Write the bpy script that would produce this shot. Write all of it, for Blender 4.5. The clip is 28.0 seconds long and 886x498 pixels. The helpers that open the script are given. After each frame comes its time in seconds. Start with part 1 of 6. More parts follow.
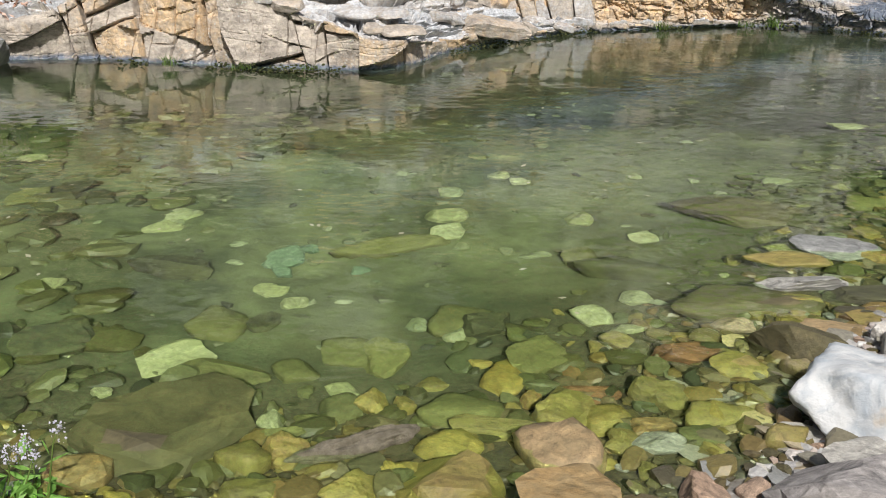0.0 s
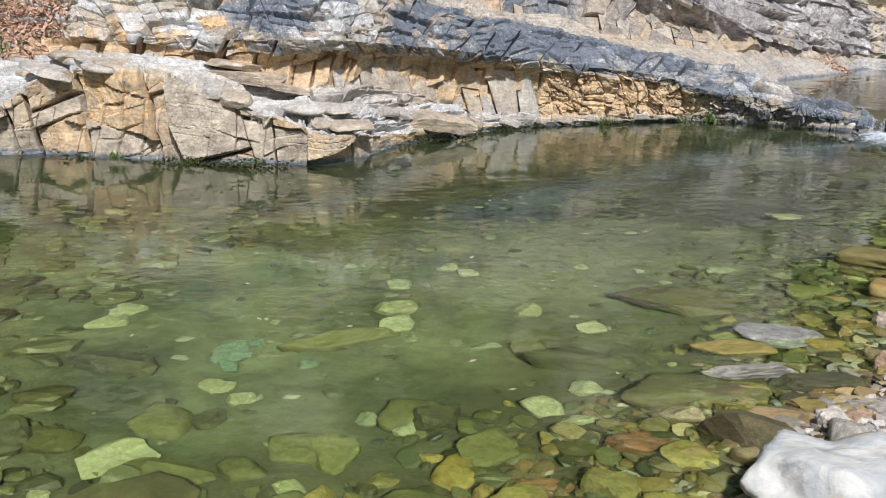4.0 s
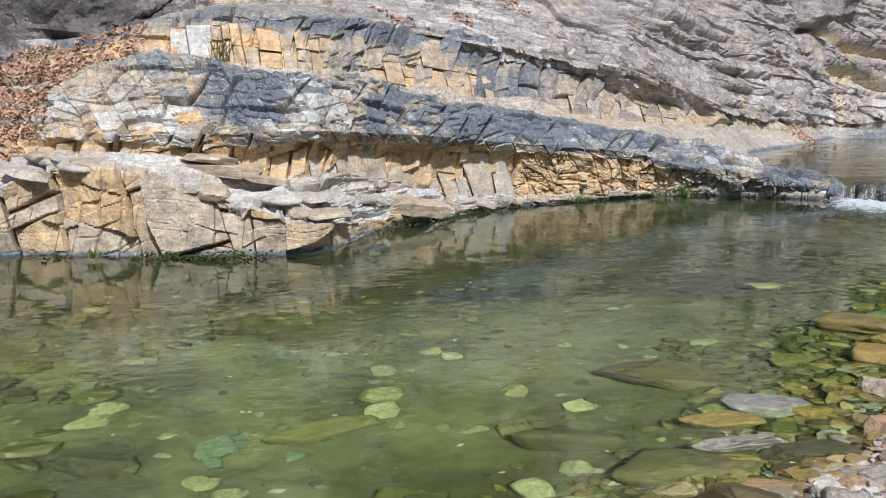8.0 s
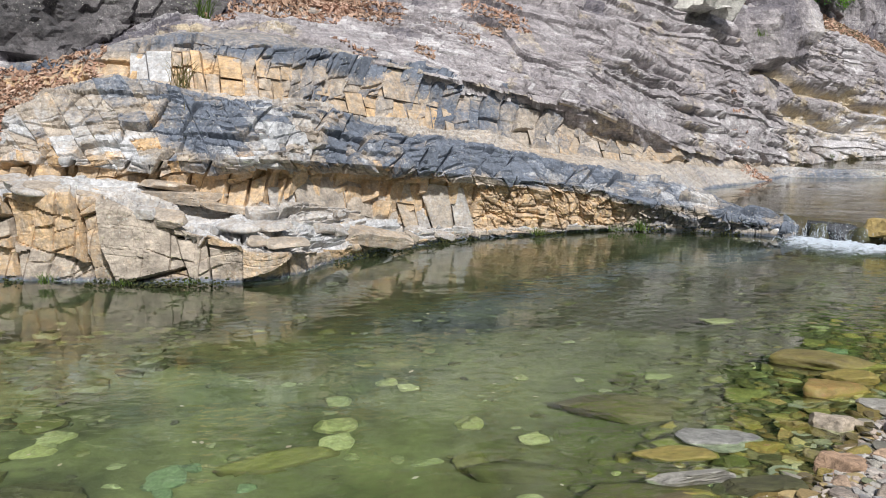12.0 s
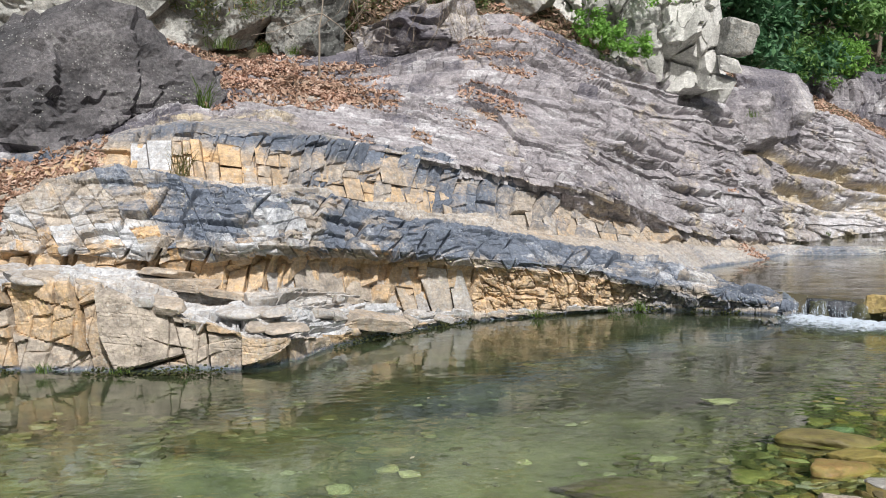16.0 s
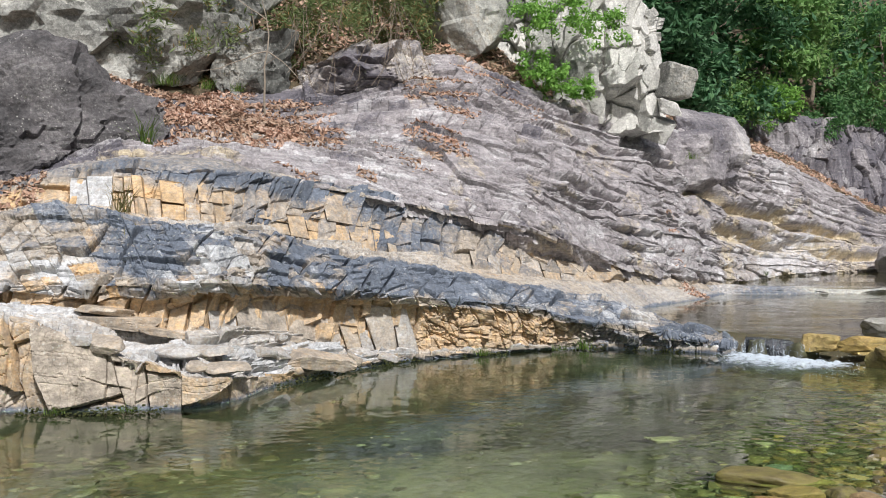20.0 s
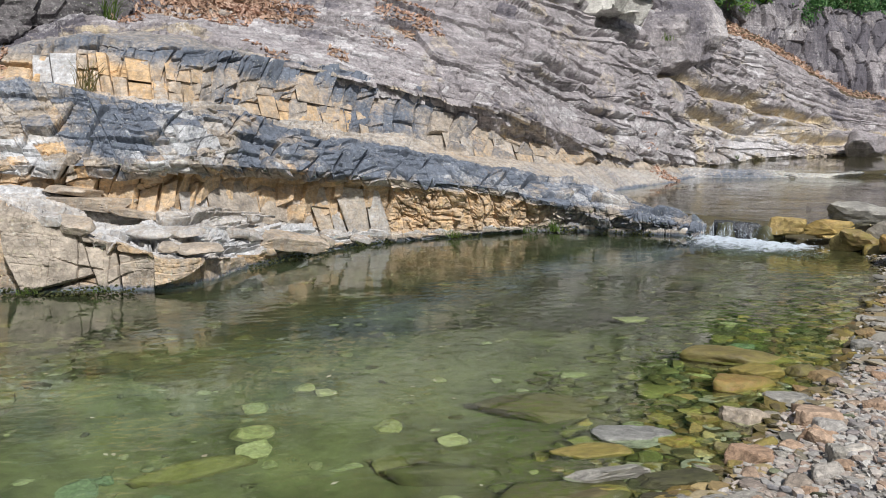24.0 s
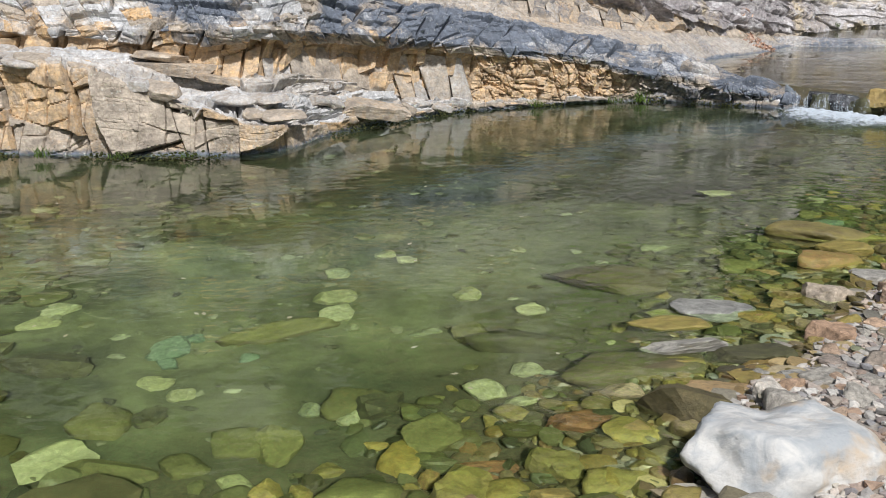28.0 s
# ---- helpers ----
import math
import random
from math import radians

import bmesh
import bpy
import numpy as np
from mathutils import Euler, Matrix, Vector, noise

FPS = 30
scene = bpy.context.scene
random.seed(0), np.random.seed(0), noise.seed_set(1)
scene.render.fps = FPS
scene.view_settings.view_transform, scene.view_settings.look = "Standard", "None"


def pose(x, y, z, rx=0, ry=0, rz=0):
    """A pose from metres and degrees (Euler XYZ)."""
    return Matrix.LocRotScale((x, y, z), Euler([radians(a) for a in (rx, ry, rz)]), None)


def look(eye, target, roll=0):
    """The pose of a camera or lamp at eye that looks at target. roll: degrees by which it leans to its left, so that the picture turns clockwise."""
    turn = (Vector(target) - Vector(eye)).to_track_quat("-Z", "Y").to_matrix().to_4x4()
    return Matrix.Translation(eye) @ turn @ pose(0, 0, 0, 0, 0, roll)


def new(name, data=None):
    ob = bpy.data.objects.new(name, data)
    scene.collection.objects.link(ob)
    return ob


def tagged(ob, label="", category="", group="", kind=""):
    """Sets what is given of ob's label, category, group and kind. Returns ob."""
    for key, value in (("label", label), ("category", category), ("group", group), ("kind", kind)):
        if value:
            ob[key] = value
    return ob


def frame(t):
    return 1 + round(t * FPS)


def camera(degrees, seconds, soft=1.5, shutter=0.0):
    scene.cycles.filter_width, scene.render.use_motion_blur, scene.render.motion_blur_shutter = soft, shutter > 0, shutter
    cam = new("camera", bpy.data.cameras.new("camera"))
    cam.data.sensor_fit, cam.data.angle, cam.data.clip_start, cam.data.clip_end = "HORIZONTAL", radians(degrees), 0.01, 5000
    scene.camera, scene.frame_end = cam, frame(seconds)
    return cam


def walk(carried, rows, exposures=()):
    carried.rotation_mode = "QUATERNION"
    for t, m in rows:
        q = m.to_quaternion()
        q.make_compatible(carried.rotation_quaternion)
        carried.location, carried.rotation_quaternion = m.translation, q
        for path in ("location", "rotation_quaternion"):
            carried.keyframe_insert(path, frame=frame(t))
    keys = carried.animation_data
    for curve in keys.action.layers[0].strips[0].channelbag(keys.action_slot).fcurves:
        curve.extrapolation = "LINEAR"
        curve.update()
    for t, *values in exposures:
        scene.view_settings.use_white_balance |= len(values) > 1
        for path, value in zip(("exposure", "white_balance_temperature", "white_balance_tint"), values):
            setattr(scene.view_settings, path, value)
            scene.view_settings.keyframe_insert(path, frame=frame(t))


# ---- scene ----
# The camera stands at the edge of a stream pool and only turns.
cam = camera(48.6, 28.0, soft=1.0)
EYE = (0.0, 0.0, 1.6)
ROWS = [
    (0.0, 69.83, -0.82, 4.46),
    (0.5, 70.92, -0.34, 4.68),
    (1.0, 71.99, -0.07, 4.65),
    (1.5, 72.38, -0.17, 4.46),
    (2.0, 72.47, -0.66, 4.13),
    (2.5, 72.76, -1.07, 3.49),
    (3.0, 73.47, -1.36, 2.68),
    (3.5, 74.36, -1.28, 2.03),
    (5.5, 77.62, -0.89, 0.22),
    (6.0, 78.30, -0.49, 0.20),
    (6.5, 78.98, 0.08, 0.13),
    (7.0, 79.42, 0.51, 0.02),
    (7.5, 79.79, 0.84, -0.07),
    (8.0, 80.12, 1.00, -0.17),
    (8.5, 80.59, 1.07, -0.37),
    (9.0, 80.90, 1.22, -0.55),
    (9.5, 81.17, 1.31, -0.66),
    (10.0, 81.49, 1.21, -0.78),
    (10.5, 81.65, 1.07, -0.94),
    (11.0, 81.82, 0.61, -1.11),
    (11.5, 81.96, -0.04, -1.64),
    (12.0, 81.93, -0.30, -2.43),
    (12.5, 81.90, -0.28, -3.02),
    (14.5, 83.69, -0.06, -2.93),
    (15.0, 84.83, 0.19, -2.77),
    (15.5, 85.93, 0.40, -2.63),
    (16.0, 86.78, 0.56, -2.57),
    (16.5, 87.40, 0.58, -2.61),
    (17.0, 87.84, 0.37, -2.82),
    (17.5, 88.19, 0.14, -3.03),
    (18.0, 88.83, 0.07, -3.01),
    (18.5, 89.55, 0.19, -3.05),
    (19.0, 89.93, 0.23, -3.49),
    (19.5, 89.69, 0.26, -4.46),
    (20.0, 89.00, 0.20, -5.79),
    (20.5, 88.31, -0.08, -7.11),
    (21.0, 87.73, -0.14, -8.30),
    (21.5, 87.00, -0.01, -9.02),
    (23.5, 83.57, -0.10, -8.08),
    (24.0, 82.12, -0.18, -7.38),
    (24.5, 80.65, -0.17, -6.81),
    (25.0, 79.48, -0.33, -6.40),
    (25.5, 78.54, -0.60, -6.06),
    (26.0, 77.69, -0.74, -5.49),
    (26.5, 76.78, -0.71, -4.57),
    (27.0, 75.90, -0.50, -3.68),
    (27.5, 75.08, -0.30, -3.03),
    (28.0, 74.51, -0.17, -2.58),]
walk(cam, [(t, pose(*EYE, rx, ry, rz)) for t, rx, ry, rz in ROWS], [(0.0, 0.18), (3.0, 0.14), (6.0, 0.06), (11.0, 0.03), (16.0, 0.08), (19.0, 0.08), (21.0, 0.02), (24.0, -0.08), (28.0, -0.04)])

# ---- light: bright open shade under a hazy sky ----
SUN_ELEVATION, SUN_TURN = 48.0, 168.0
world = bpy.data.worlds.new("sky")
scene.world = world
world.use_nodes = True
wn = world.node_tree.nodes
sky = wn.new("ShaderNodeTexSky")
sky.sky_type = "NISHITA"
sky.sun_disc = False
sky.sun_elevation, sky.sun_rotation = radians(SUN_ELEVATION), radians(SUN_TURN)
sky.air_density, sky.dust_density, sky.ozone_density = 1.0, 3.5, 1.0
world.node_tree.links.new(sky.outputs[0], wn["Background"].inputs[0])
wn["Background"].inputs[1].default_value = 0.064
sun = new("sun", bpy.data.lights.new("sun", "SUN"))
sun.data.energy, sun.data.angle, sun.data.color = 4.3, radians(2.5), (1.0, 0.98, 0.955)
_e, _a = radians(SUN_ELEVATION), radians(SUN_TURN)
sun.matrix_world = look((0, 0, 30), Vector((0, 0, 30)) - Vector((math.sin(_a) * math.cos(_e), math.cos(_a) * math.cos(_e), math.sin(_e))))

# ---- materials ----
class Nodes:
    """Short hand for a node material."""

    def __init__(self, name):
        self.mat = bpy.data.materials.new(name)
        self.mat.use_nodes = True
        self.tree = self.mat.node_tree
        self.shader = self.tree.nodes["Principled BSDF"]
        self.place = self.add("ShaderNodeTexCoord").outputs["Object"]

    def add(self, kind, **sockets):
        n = self.tree.nodes.new(kind)
        for k, v in sockets.items():
            self.put(n.inputs[k.replace("_", " ")], v)
        return n

    def put(self, socket, v):
        if isinstance(v, bpy.types.NodeSocket):
            self.tree.links.new(v, socket)
        else:
            socket.default_value = v

    def noise(self, scale, detail=4.0, rough=0.55, at=None, warp=0.0):
        n = self.add("ShaderNodeTexNoise", Scale=scale, Detail=detail, Roughness=rough, Distortion=warp)
        self.put(n.inputs["Vector"], self.place if at is None else at)
        return n.outputs["Fac"]

    def cells(self, scale, feature="F1", at=None, out="Distance"):
        n = self.add("ShaderNodeTexVoronoi", Scale=scale)
        n.feature = feature
        self.put(n.inputs["Vector"], self.place if at is None else at)
        return n.outputs[out]

    def ramp(self, fac, *stops):
        n = self.add("ShaderNodeMapRange")
        n.clamp = True
        a, b = stops[0], stops[1]
        self.put(n.inputs["Value"], fac)
        n.inputs["From Min"].default_value, n.inputs["From Max"].default_value = a[0], b[0]
        n.inputs["To Min"].default_value, n.inputs["To Max"].default_value = a[1], b[1]
        return n.outputs["Result"]

    def mix(self, fac, a, b, how="MIX"):
        n = self.add("ShaderNodeMix")
        n.data_type, n.blend_type = "RGBA", how
        self.put(n.inputs[0], fac)
        for s, v in ((n.inputs[6], a), (n.inputs[7], b)):
            self.put(s, (*v, 1.0) if isinstance(v, tuple) and len(v) == 3 else v)
        return n.outputs[2]

    def math(self, op, a, b=0.0):
        n = self.add("ShaderNodeMath")
        n.operation = op
        self.put(n.inputs[0], a)
        self.put(n.inputs[1], b)
        return n.outputs[0]

    def scaled(self, x, y, z, rx=0, ry=0, rz=0):
        n = self.add("ShaderNodeMapping")
        n.inputs["Scale"].default_value = (x, y, z)
        n.inputs["Rotation"].default_value = (radians(rx), radians(ry), radians(rz))
        self.put(n.inputs["Vector"], self.place)
        return n.outputs[0]

    def bump(self, height, strength=0.5, distance=0.02, under=None):
        n = self.add("ShaderNodeBump", Strength=strength, Distance=distance, Height=height)
        if under is not None:
            self.put(n.inputs["Normal"], under)
        return n.outputs[0]

    def done(self, color, rough=0.8, normal=None, **more):
        self.put(self.shader.inputs["Base Color"], (*color, 1.0) if isinstance(color, tuple) and len(color) == 3 else color)
        self.put(self.shader.inputs["Roughness"], rough)
        if normal is not None:
            self.put(self.shader.inputs["Normal"], normal)
        for k, v in more.items():
            self.put(self.shader.inputs[k.replace("_", " ")], v)
        return self.mat


def bedrock_material(name, body, rust, dark, pale, relief=0.022, bands=0.0):
    """Rock whose minerals follow the attribute 'mineral': red rusty, green dark skin, blue pale and bleached."""
    m = Nodes(name)
    a = m.add("ShaderNodeAttribute")
    a.attribute_name = "mineral"
    sep = m.add("ShaderNodeSeparateColor")
    m.put(sep.inputs[0], a.outputs["Color"])
    grain = m.noise(38, 6, 0.65)
    blot = m.noise(5.5, 5, 0.6, warp=0.6)
    streak = m.noise(7, 4, 0.6, at=m.scaled(1.6, 1.6, 0.35, 0, 14, 0))
    c = m.mix(m.ramp(blot, (0.35, 0.0), (0.68, 1.0)), tuple(v * 0.68 for v in body), tuple(min(0.8, v * 1.25) for v in body))
    for channel, tone, gain in ((0, rust, 1.0), (1, dark, 1.0), (2, pale, 1.0)):
        w = m.math("ADD", sep.outputs[channel], m.math("MULTIPLY", m.math("SUBTRACT", m.noise(11 + 5 * channel, 8, 0.7, warp=0.4), 0.5), 1.25))
        w = m.math("MULTIPLY", m.ramp(w, (0.28, 0.0), (0.72, 1.0)), m.ramp(sep.outputs[channel], (0.02, 0.0), (0.3, 1.0)))
        c = m.mix(w, c, m.mix(m.ramp(streak, (0.3, 0.0), (0.7, 1.0)), tuple(v * 0.72 for v in tone), tuple(min(0.85, v * 1.25) for v in tone)))
    c = m.mix(m.ramp(grain, (0.3, 0.0), (0.7, 1.0)), m.mix(1.0, c, (0.82, 0.81, 0.80), "MULTIPLY"), m.mix(1.0, c, (1.16, 1.15, 1.14), "MULTIPLY"))
    if bands:
        bed = m.noise(5.0, 6, 0.7, at=m.scaled(0.22, 0.22, 3.2, 0, 8, 0), warp=0.3)
        c = m.mix(1.0, c, m.mix(m.ramp(bed, (0.40, 0.0), (0.58, 1.0)), (1 - bands, 1 - bands, 1 - bands), (1.14, 1.13, 1.12)), "MULTIPLY")
    pit = m.noise(21, 7, 0.78, at=m.scaled(0.8, 0.8, 1.5, 0, 9, 0))
    c = m.mix(1.0, c, m.mix(m.ramp(pit, (0.40, 0.0), (0.56, 1.0)), (0.80, 0.79, 0.79), (1.12, 1.12, 1.11)), "MULTIPLY")
    # hairline joints and pale lichen spots
    bent = m.add("ShaderNodeVectorMath")
    m.put(bent.inputs[0], m.scaled(1.3, 0.9, 0.6, 4, 18, 11))
    m.put(bent.inputs[1], m.mix(1.0, m.add("ShaderNodeTexNoise", Scale=3.0, Detail=3.0).outputs["Color"], (0.22, 0.22, 0.22), "MULTIPLY"))
    fine = m.cells(6.0, "DISTANCE_TO_EDGE", at=bent.outputs[0])
    c = m.mix(m.math("MULTIPLY", m.ramp(fine, (0.003, 0.5), (0.012, 0.0)), m.ramp(m.noise(2.3, 3), (0.52, 0.0), (0.66, 1.0))), c, tuple(v * 0.35 for v in body))
    spot = m.cells(19)
    c = m.mix(m.math("MULTIPLY", m.ramp(spot, (0.10, 0.75), (0.24, 0.0)), m.ramp(m.noise(1.7, 3), (0.44, 0.0), (0.58, 1.0))), c, (0.52, 0.52, 0.48))
    n = m.bump(grain, 0.5, 0.012)
    n = m.bump(m.noise(13, 6, 0.7), 0.55, relief, n)
    return m.done(c, m.ramp(grain, (0.2, 0.7), (0.8, 0.92)), n)


def stone_material(name, tones, algae=None, vein=None, rough=0.75, patch=0.5):
    """Loose stone: each one takes its own tone by the object's random number."""
    m = Nodes(name)
    info = m.add("ShaderNodeObjectInfo").outputs["Random"]
    ramp = m.add("ShaderNodeValToRGB")
    ramp.color_ramp.interpolation = "LINEAR"
    els = ramp.color_ramp.elements
    while len(els) < len(tones):
        els.new(0.5)
    for i, t in enumerate(tones):
        els[i].position = i / (len(tones) - 1)
        els[i].color = (*t, 1.0)
    m.put(ramp.inputs[0], info)
    grain = m.noise(17, 6, 0.75)
    blot = m.noise(2.4, 6, 0.68, warp=0.8)
    c = ramp.outputs[0]
    c = m.mix(m.ramp(blot, (0.3, 0.0), (0.72, 1.0)), m.mix(1.0, c, (0.38, 0.37, 0.35), "MULTIPLY"), m.mix(1.0, c, (1.45, 1.4, 1.3), "MULTIPLY"))
    c = m.mix(m.ramp(grain, (0.3, 0.0), (0.7, 1.0)), m.mix(1.0, c, (0.75, 0.75, 0.75), "MULTIPLY"), m.mix(1.0, c, (1.15, 1.15, 1.15), "MULTIPLY"))
    if vein:
        v = m.cells(5, "DISTANCE_TO_EDGE", at=m.scaled(1, 1, 1.8, 30, 20, 40))
        c = m.mix(m.ramp(v, (0.01, 0.6), (0.06, 0.0)), c, vein)
    if algae:
        c = m.mix(m.ramp(m.noise(1.7, 6, 0.65), (0.5 - patch * 0.4, 0.0), (0.85 - patch * 0.4, 0.85)), c, algae)
    n = m.bump(grain, 0.5, 0.008)
    n = m.bump(m.noise(4, 5, 0.65), 0.5, 0.02, n)
    return m.done(c, rough, n)


def plain_material(name, a, b, scale=8.0, rough=0.8, bump=0.4, distance=0.01, **more):
    m = Nodes(name)
    n1, n2 = m.noise(scale, 5, 0.6), m.noise(scale * 6, 4, 0.6)
    c = m.mix(m.ramp(n1, (0.3, 0.0), (0.7, 1.0)), a, b)
    c = m.mix(m.ramp(n2, (0.3, 0.0), (0.7, 1.0)), m.mix(1.0, c, (0.78, 0.78, 0.78), "MULTIPLY"), c)
    return m.done(c, rough, m.bump(n2, bump, distance), **more)


def leaf_material(name, tones, translucent=0.38):
    """Leaves of slightly different tones, leaf by leaf."""
    m = Nodes(name)
    r = m.add("ShaderNodeNewGeometry").outputs["Random Per Island"]
    ramp = m.add("ShaderNodeValToRGB")
    els = ramp.color_ramp.elements
    while len(els) < len(tones):
        els.new(0.5)
    for i, t in enumerate(tones):
        els[i].position = i / (len(tones) - 1)
        els[i].color = (*t, 1.0)
    m.put(ramp.inputs[0], r)
    c = m.mix(m.ramp(m.noise(1.1, 3), (0.35, 0.0), (0.65, 1.0)), m.mix(1.0, ramp.outputs[0], (0.7, 0.75, 0.7), "MULTIPLY"), ramp.outputs[0])
    m.done(c, 0.6)
    if translucent:
        out = m.tree.nodes["Material Output"]
        t = m.add("ShaderNodeBsdfTranslucent")
        m.put(t.inputs["Color"], c)
        s = m.add("ShaderNodeMixShader")
        m.put(s.inputs[0], translucent)
        m.put(s.inputs[1], m.shader.outputs[0])
        m.put(s.inputs[2], t.outputs[0])
        m.put(out.inputs["Surface"], s.outputs[0])
    return m.mat


def water_material(name, tint, chop, fine):
    m = Nodes(name)
    flow = m.scaled(1.0, 1.25, 1.0, 0, 0, -14)
    gust = m.ramp(m.noise(0.55, 2, 0.5, at=flow), (0.42, 0.18), (0.60, 1.0))
    n = m.bump(m.math("MULTIPLY", m.noise(2.3, 1, 0.5, at=flow, warp=0.9), gust), 1.0, chop)
    n = m.bump(m.math("MULTIPLY", m.noise(8.5, 1, 0.5, at=flow, warp=0.5), gust), 1.0, fine, n)
    return m.done(tint, 0.0, n, IOR=1.333, Transmission_Weight=1.0, Specular_IOR_Level=0.5)


BANK = bedrock_material("layered_bank_rock", (0.405, 0.36, 0.308), (0.55, 0.39, 0.225), (0.132, 0.158, 0.205), (0.50, 0.52, 0.55), 0.018, 0.06)
SLOPE = bedrock_material("weathered_slope_rock", (0.325, 0.308, 0.328), (0.53, 0.46, 0.34), (0.125, 0.12, 0.145), (0.56, 0.56, 0.59), 0.06, 0.14)
CLIFF = bedrock_material("cliff_rock", (0.375, 0.38, 0.36), (0.35, 0.27, 0.18), (0.10, 0.105, 0.10), (0.58, 0.58, 0.56), 0.04)
DARK_ROCK = bedrock_material("dark_weathered_rock", (0.17, 0.16, 0.17), (0.25, 0.19, 0.13), (0.06, 0.06, 0.065), (0.36, 0.36, 0.36), 0.09)
DRY_STONE = stone_material("dry_river_stone", [(0.50, 0.49, 0.47), (0.34, 0.33, 0.32), (0.43, 0.33, 0.26), (0.30, 0.30, 0.32), (0.48, 0.41, 0.34), (0.45, 0.45, 0.46)])
WET_STONE = stone_material("wet_brown_stone", [(0.34, 0.247, 0.0694), (0.155, 0.138, 0.0773), (0.464, 0.363, 0.1), (0.115, 0.108, 0.0773), (0.309, 0.247, 0.0924), (0.34, 0.202, 0.085), (0.247, 0.232, 0.138)], (0.232, 0.216, 0.0541), rough=0.45, patch=0.35)
SUNK_STONE = stone_material("algae_covered_stone", [(0.136, 0.136, 0.0557), (0.239, 0.247, 0.0958), (0.0799, 0.0878, 0.0477), (0.191, 0.191, 0.0716), (0.12, 0.136, 0.0799)], (0.12, 0.12, 0.0398), patch=0.55)
PALE_SUNK = stone_material("pale_sunken_stone", [(0.30, 0.32, 0.18), (0.42, 0.44, 0.30), (0.24, 0.29, 0.21)], (0.22, 0.23, 0.10), patch=0.4)
GREEN_SUNK = stone_material("blue_green_sunken_stone", [(0.152, 0.224, 0.168), (0.224, 0.288, 0.216)], (0.108, 0.168, 0.096), patch=0.3)
DARK_SUNK = stone_material("dark_sunken_stone", [(0.048, 0.0512, 0.032), (0.08, 0.08, 0.048)], (0.096, 0.0992, 0.04), patch=0.4)
ORANGE_STONE = stone_material("ochre_stone", [(0.36, 0.245, 0.11), (0.29, 0.19, 0.085), (0.40, 0.29, 0.16)], (0.28, 0.22, 0.12), rough=0.6, patch=0.3)
YELLOW_STONE = stone_material("yellow_wet_stone", [(0.46, 0.34, 0.12), (0.40, 0.28, 0.10), (0.50, 0.40, 0.19)], (0.36, 0.30, 0.12), rough=0.55, patch=0.2)
RED_STONE = stone_material("reddish_brown_stone", [(0.221, 0.111, 0.0585), (0.26, 0.143, 0.0715)], rough=0.5)
SILTED = stone_material("silt_covered_boulder", [(0.12, 0.104, 0.054), (0.14, 0.12, 0.06)], (0.085, 0.078, 0.038), patch=0.4)
SLATE = stone_material("grey_slate", [(0.33, 0.335, 0.33), (0.42, 0.41, 0.39), (0.27, 0.28, 0.285)], rough=0.6)
DRY_WHITE = stone_material("white_river_stone", [(0.66, 0.66, 0.65), (0.58, 0.57, 0.56)], (0.55, 0.45, 0.36), patch=0.15)
PINK_STONE = stone_material("pinkish_stone", [(0.42, 0.29, 0.21), (0.50, 0.38, 0.30)])
LITTER = leaf_material("dry_brown_leaves", [(0.38, 0.22, 0.155), (0.54, 0.35, 0.26), (0.26, 0.145, 0.10), (0.64, 0.46, 0.37), (0.46, 0.27, 0.19)], 0.0)
PALE_LEAF = leaf_material("bleached_leaves", [(0.36, 0.31, 0.21), (0.42, 0.40, 0.32), (0.26, 0.21, 0.13)], 0.0)
GREEN_LEAF = leaf_material("broad_green_leaves", [(0.09, 0.22, 0.08), (0.15, 0.32, 0.11), (0.06, 0.16, 0.07), (0.22, 0.38, 0.14)])
DEEP_LEAF = leaf_material("deep_green_leaves", [(0.06, 0.17, 0.08), (0.11, 0.26, 0.12), (0.045, 0.12, 0.055), (0.16, 0.33, 0.15)])
LIGHT_LEAF = leaf_material("light_green_leaves", [(0.16, 0.33, 0.09), (0.24, 0.42, 0.13), (0.11, 0.24, 0.07), (0.30, 0.42, 0.16)])
BRIGHT_LEAF = leaf_material("bright_green_leaves", [(0.22, 0.44, 0.08), (0.33, 0.58, 0.13), (0.15, 0.33, 0.06)], 0.4)
PINE_LEAF = leaf_material("olive_needles", [(0.17, 0.24, 0.09), (0.26, 0.32, 0.13), (0.13, 0.19, 0.07), (0.42, 0.27, 0.13)])
GRASS = leaf_material("grass_blades", [(0.10, 0.20, 0.03), (0.20, 0.28, 0.06), (0.07, 0.15, 0.03)])
STRAW = leaf_material("dry_grass", [(0.44, 0.34, 0.18), (0.36, 0.28, 0.14), (0.26, 0.27, 0.10)])
MOSS = plain_material("moss", (0.03, 0.035, 0.01), (0.075, 0.085, 0.022), 20, 0.95, 0.8, 0.02)
BARK = plain_material("grey_bark", (0.16, 0.12, 0.09), (0.30, 0.25, 0.20), 14, 0.9, 0.8, 0.02)
TWIG = plain_material("dry_twigs", (0.30, 0.25, 0.20), (0.44, 0.38, 0.31), 14, 0.9)
DRIFT = plain_material("weathered_driftwood", (0.10, 0.085, 0.05), (0.30, 0.26, 0.19), 30, 0.9, 0.8, 0.02)
PETAL = plain_material("pale_lilac_petals", (0.50, 0.48, 0.60), (0.62, 0.60, 0.68), 40, 0.6)
WATER = water_material("clear_green_water", (0.70, 0.93, 0.53), 0.006, 0.0040)
STREAM = water_material("rippled_stream_water", (0.42, 0.47, 0.31), 0.008, 0.005)

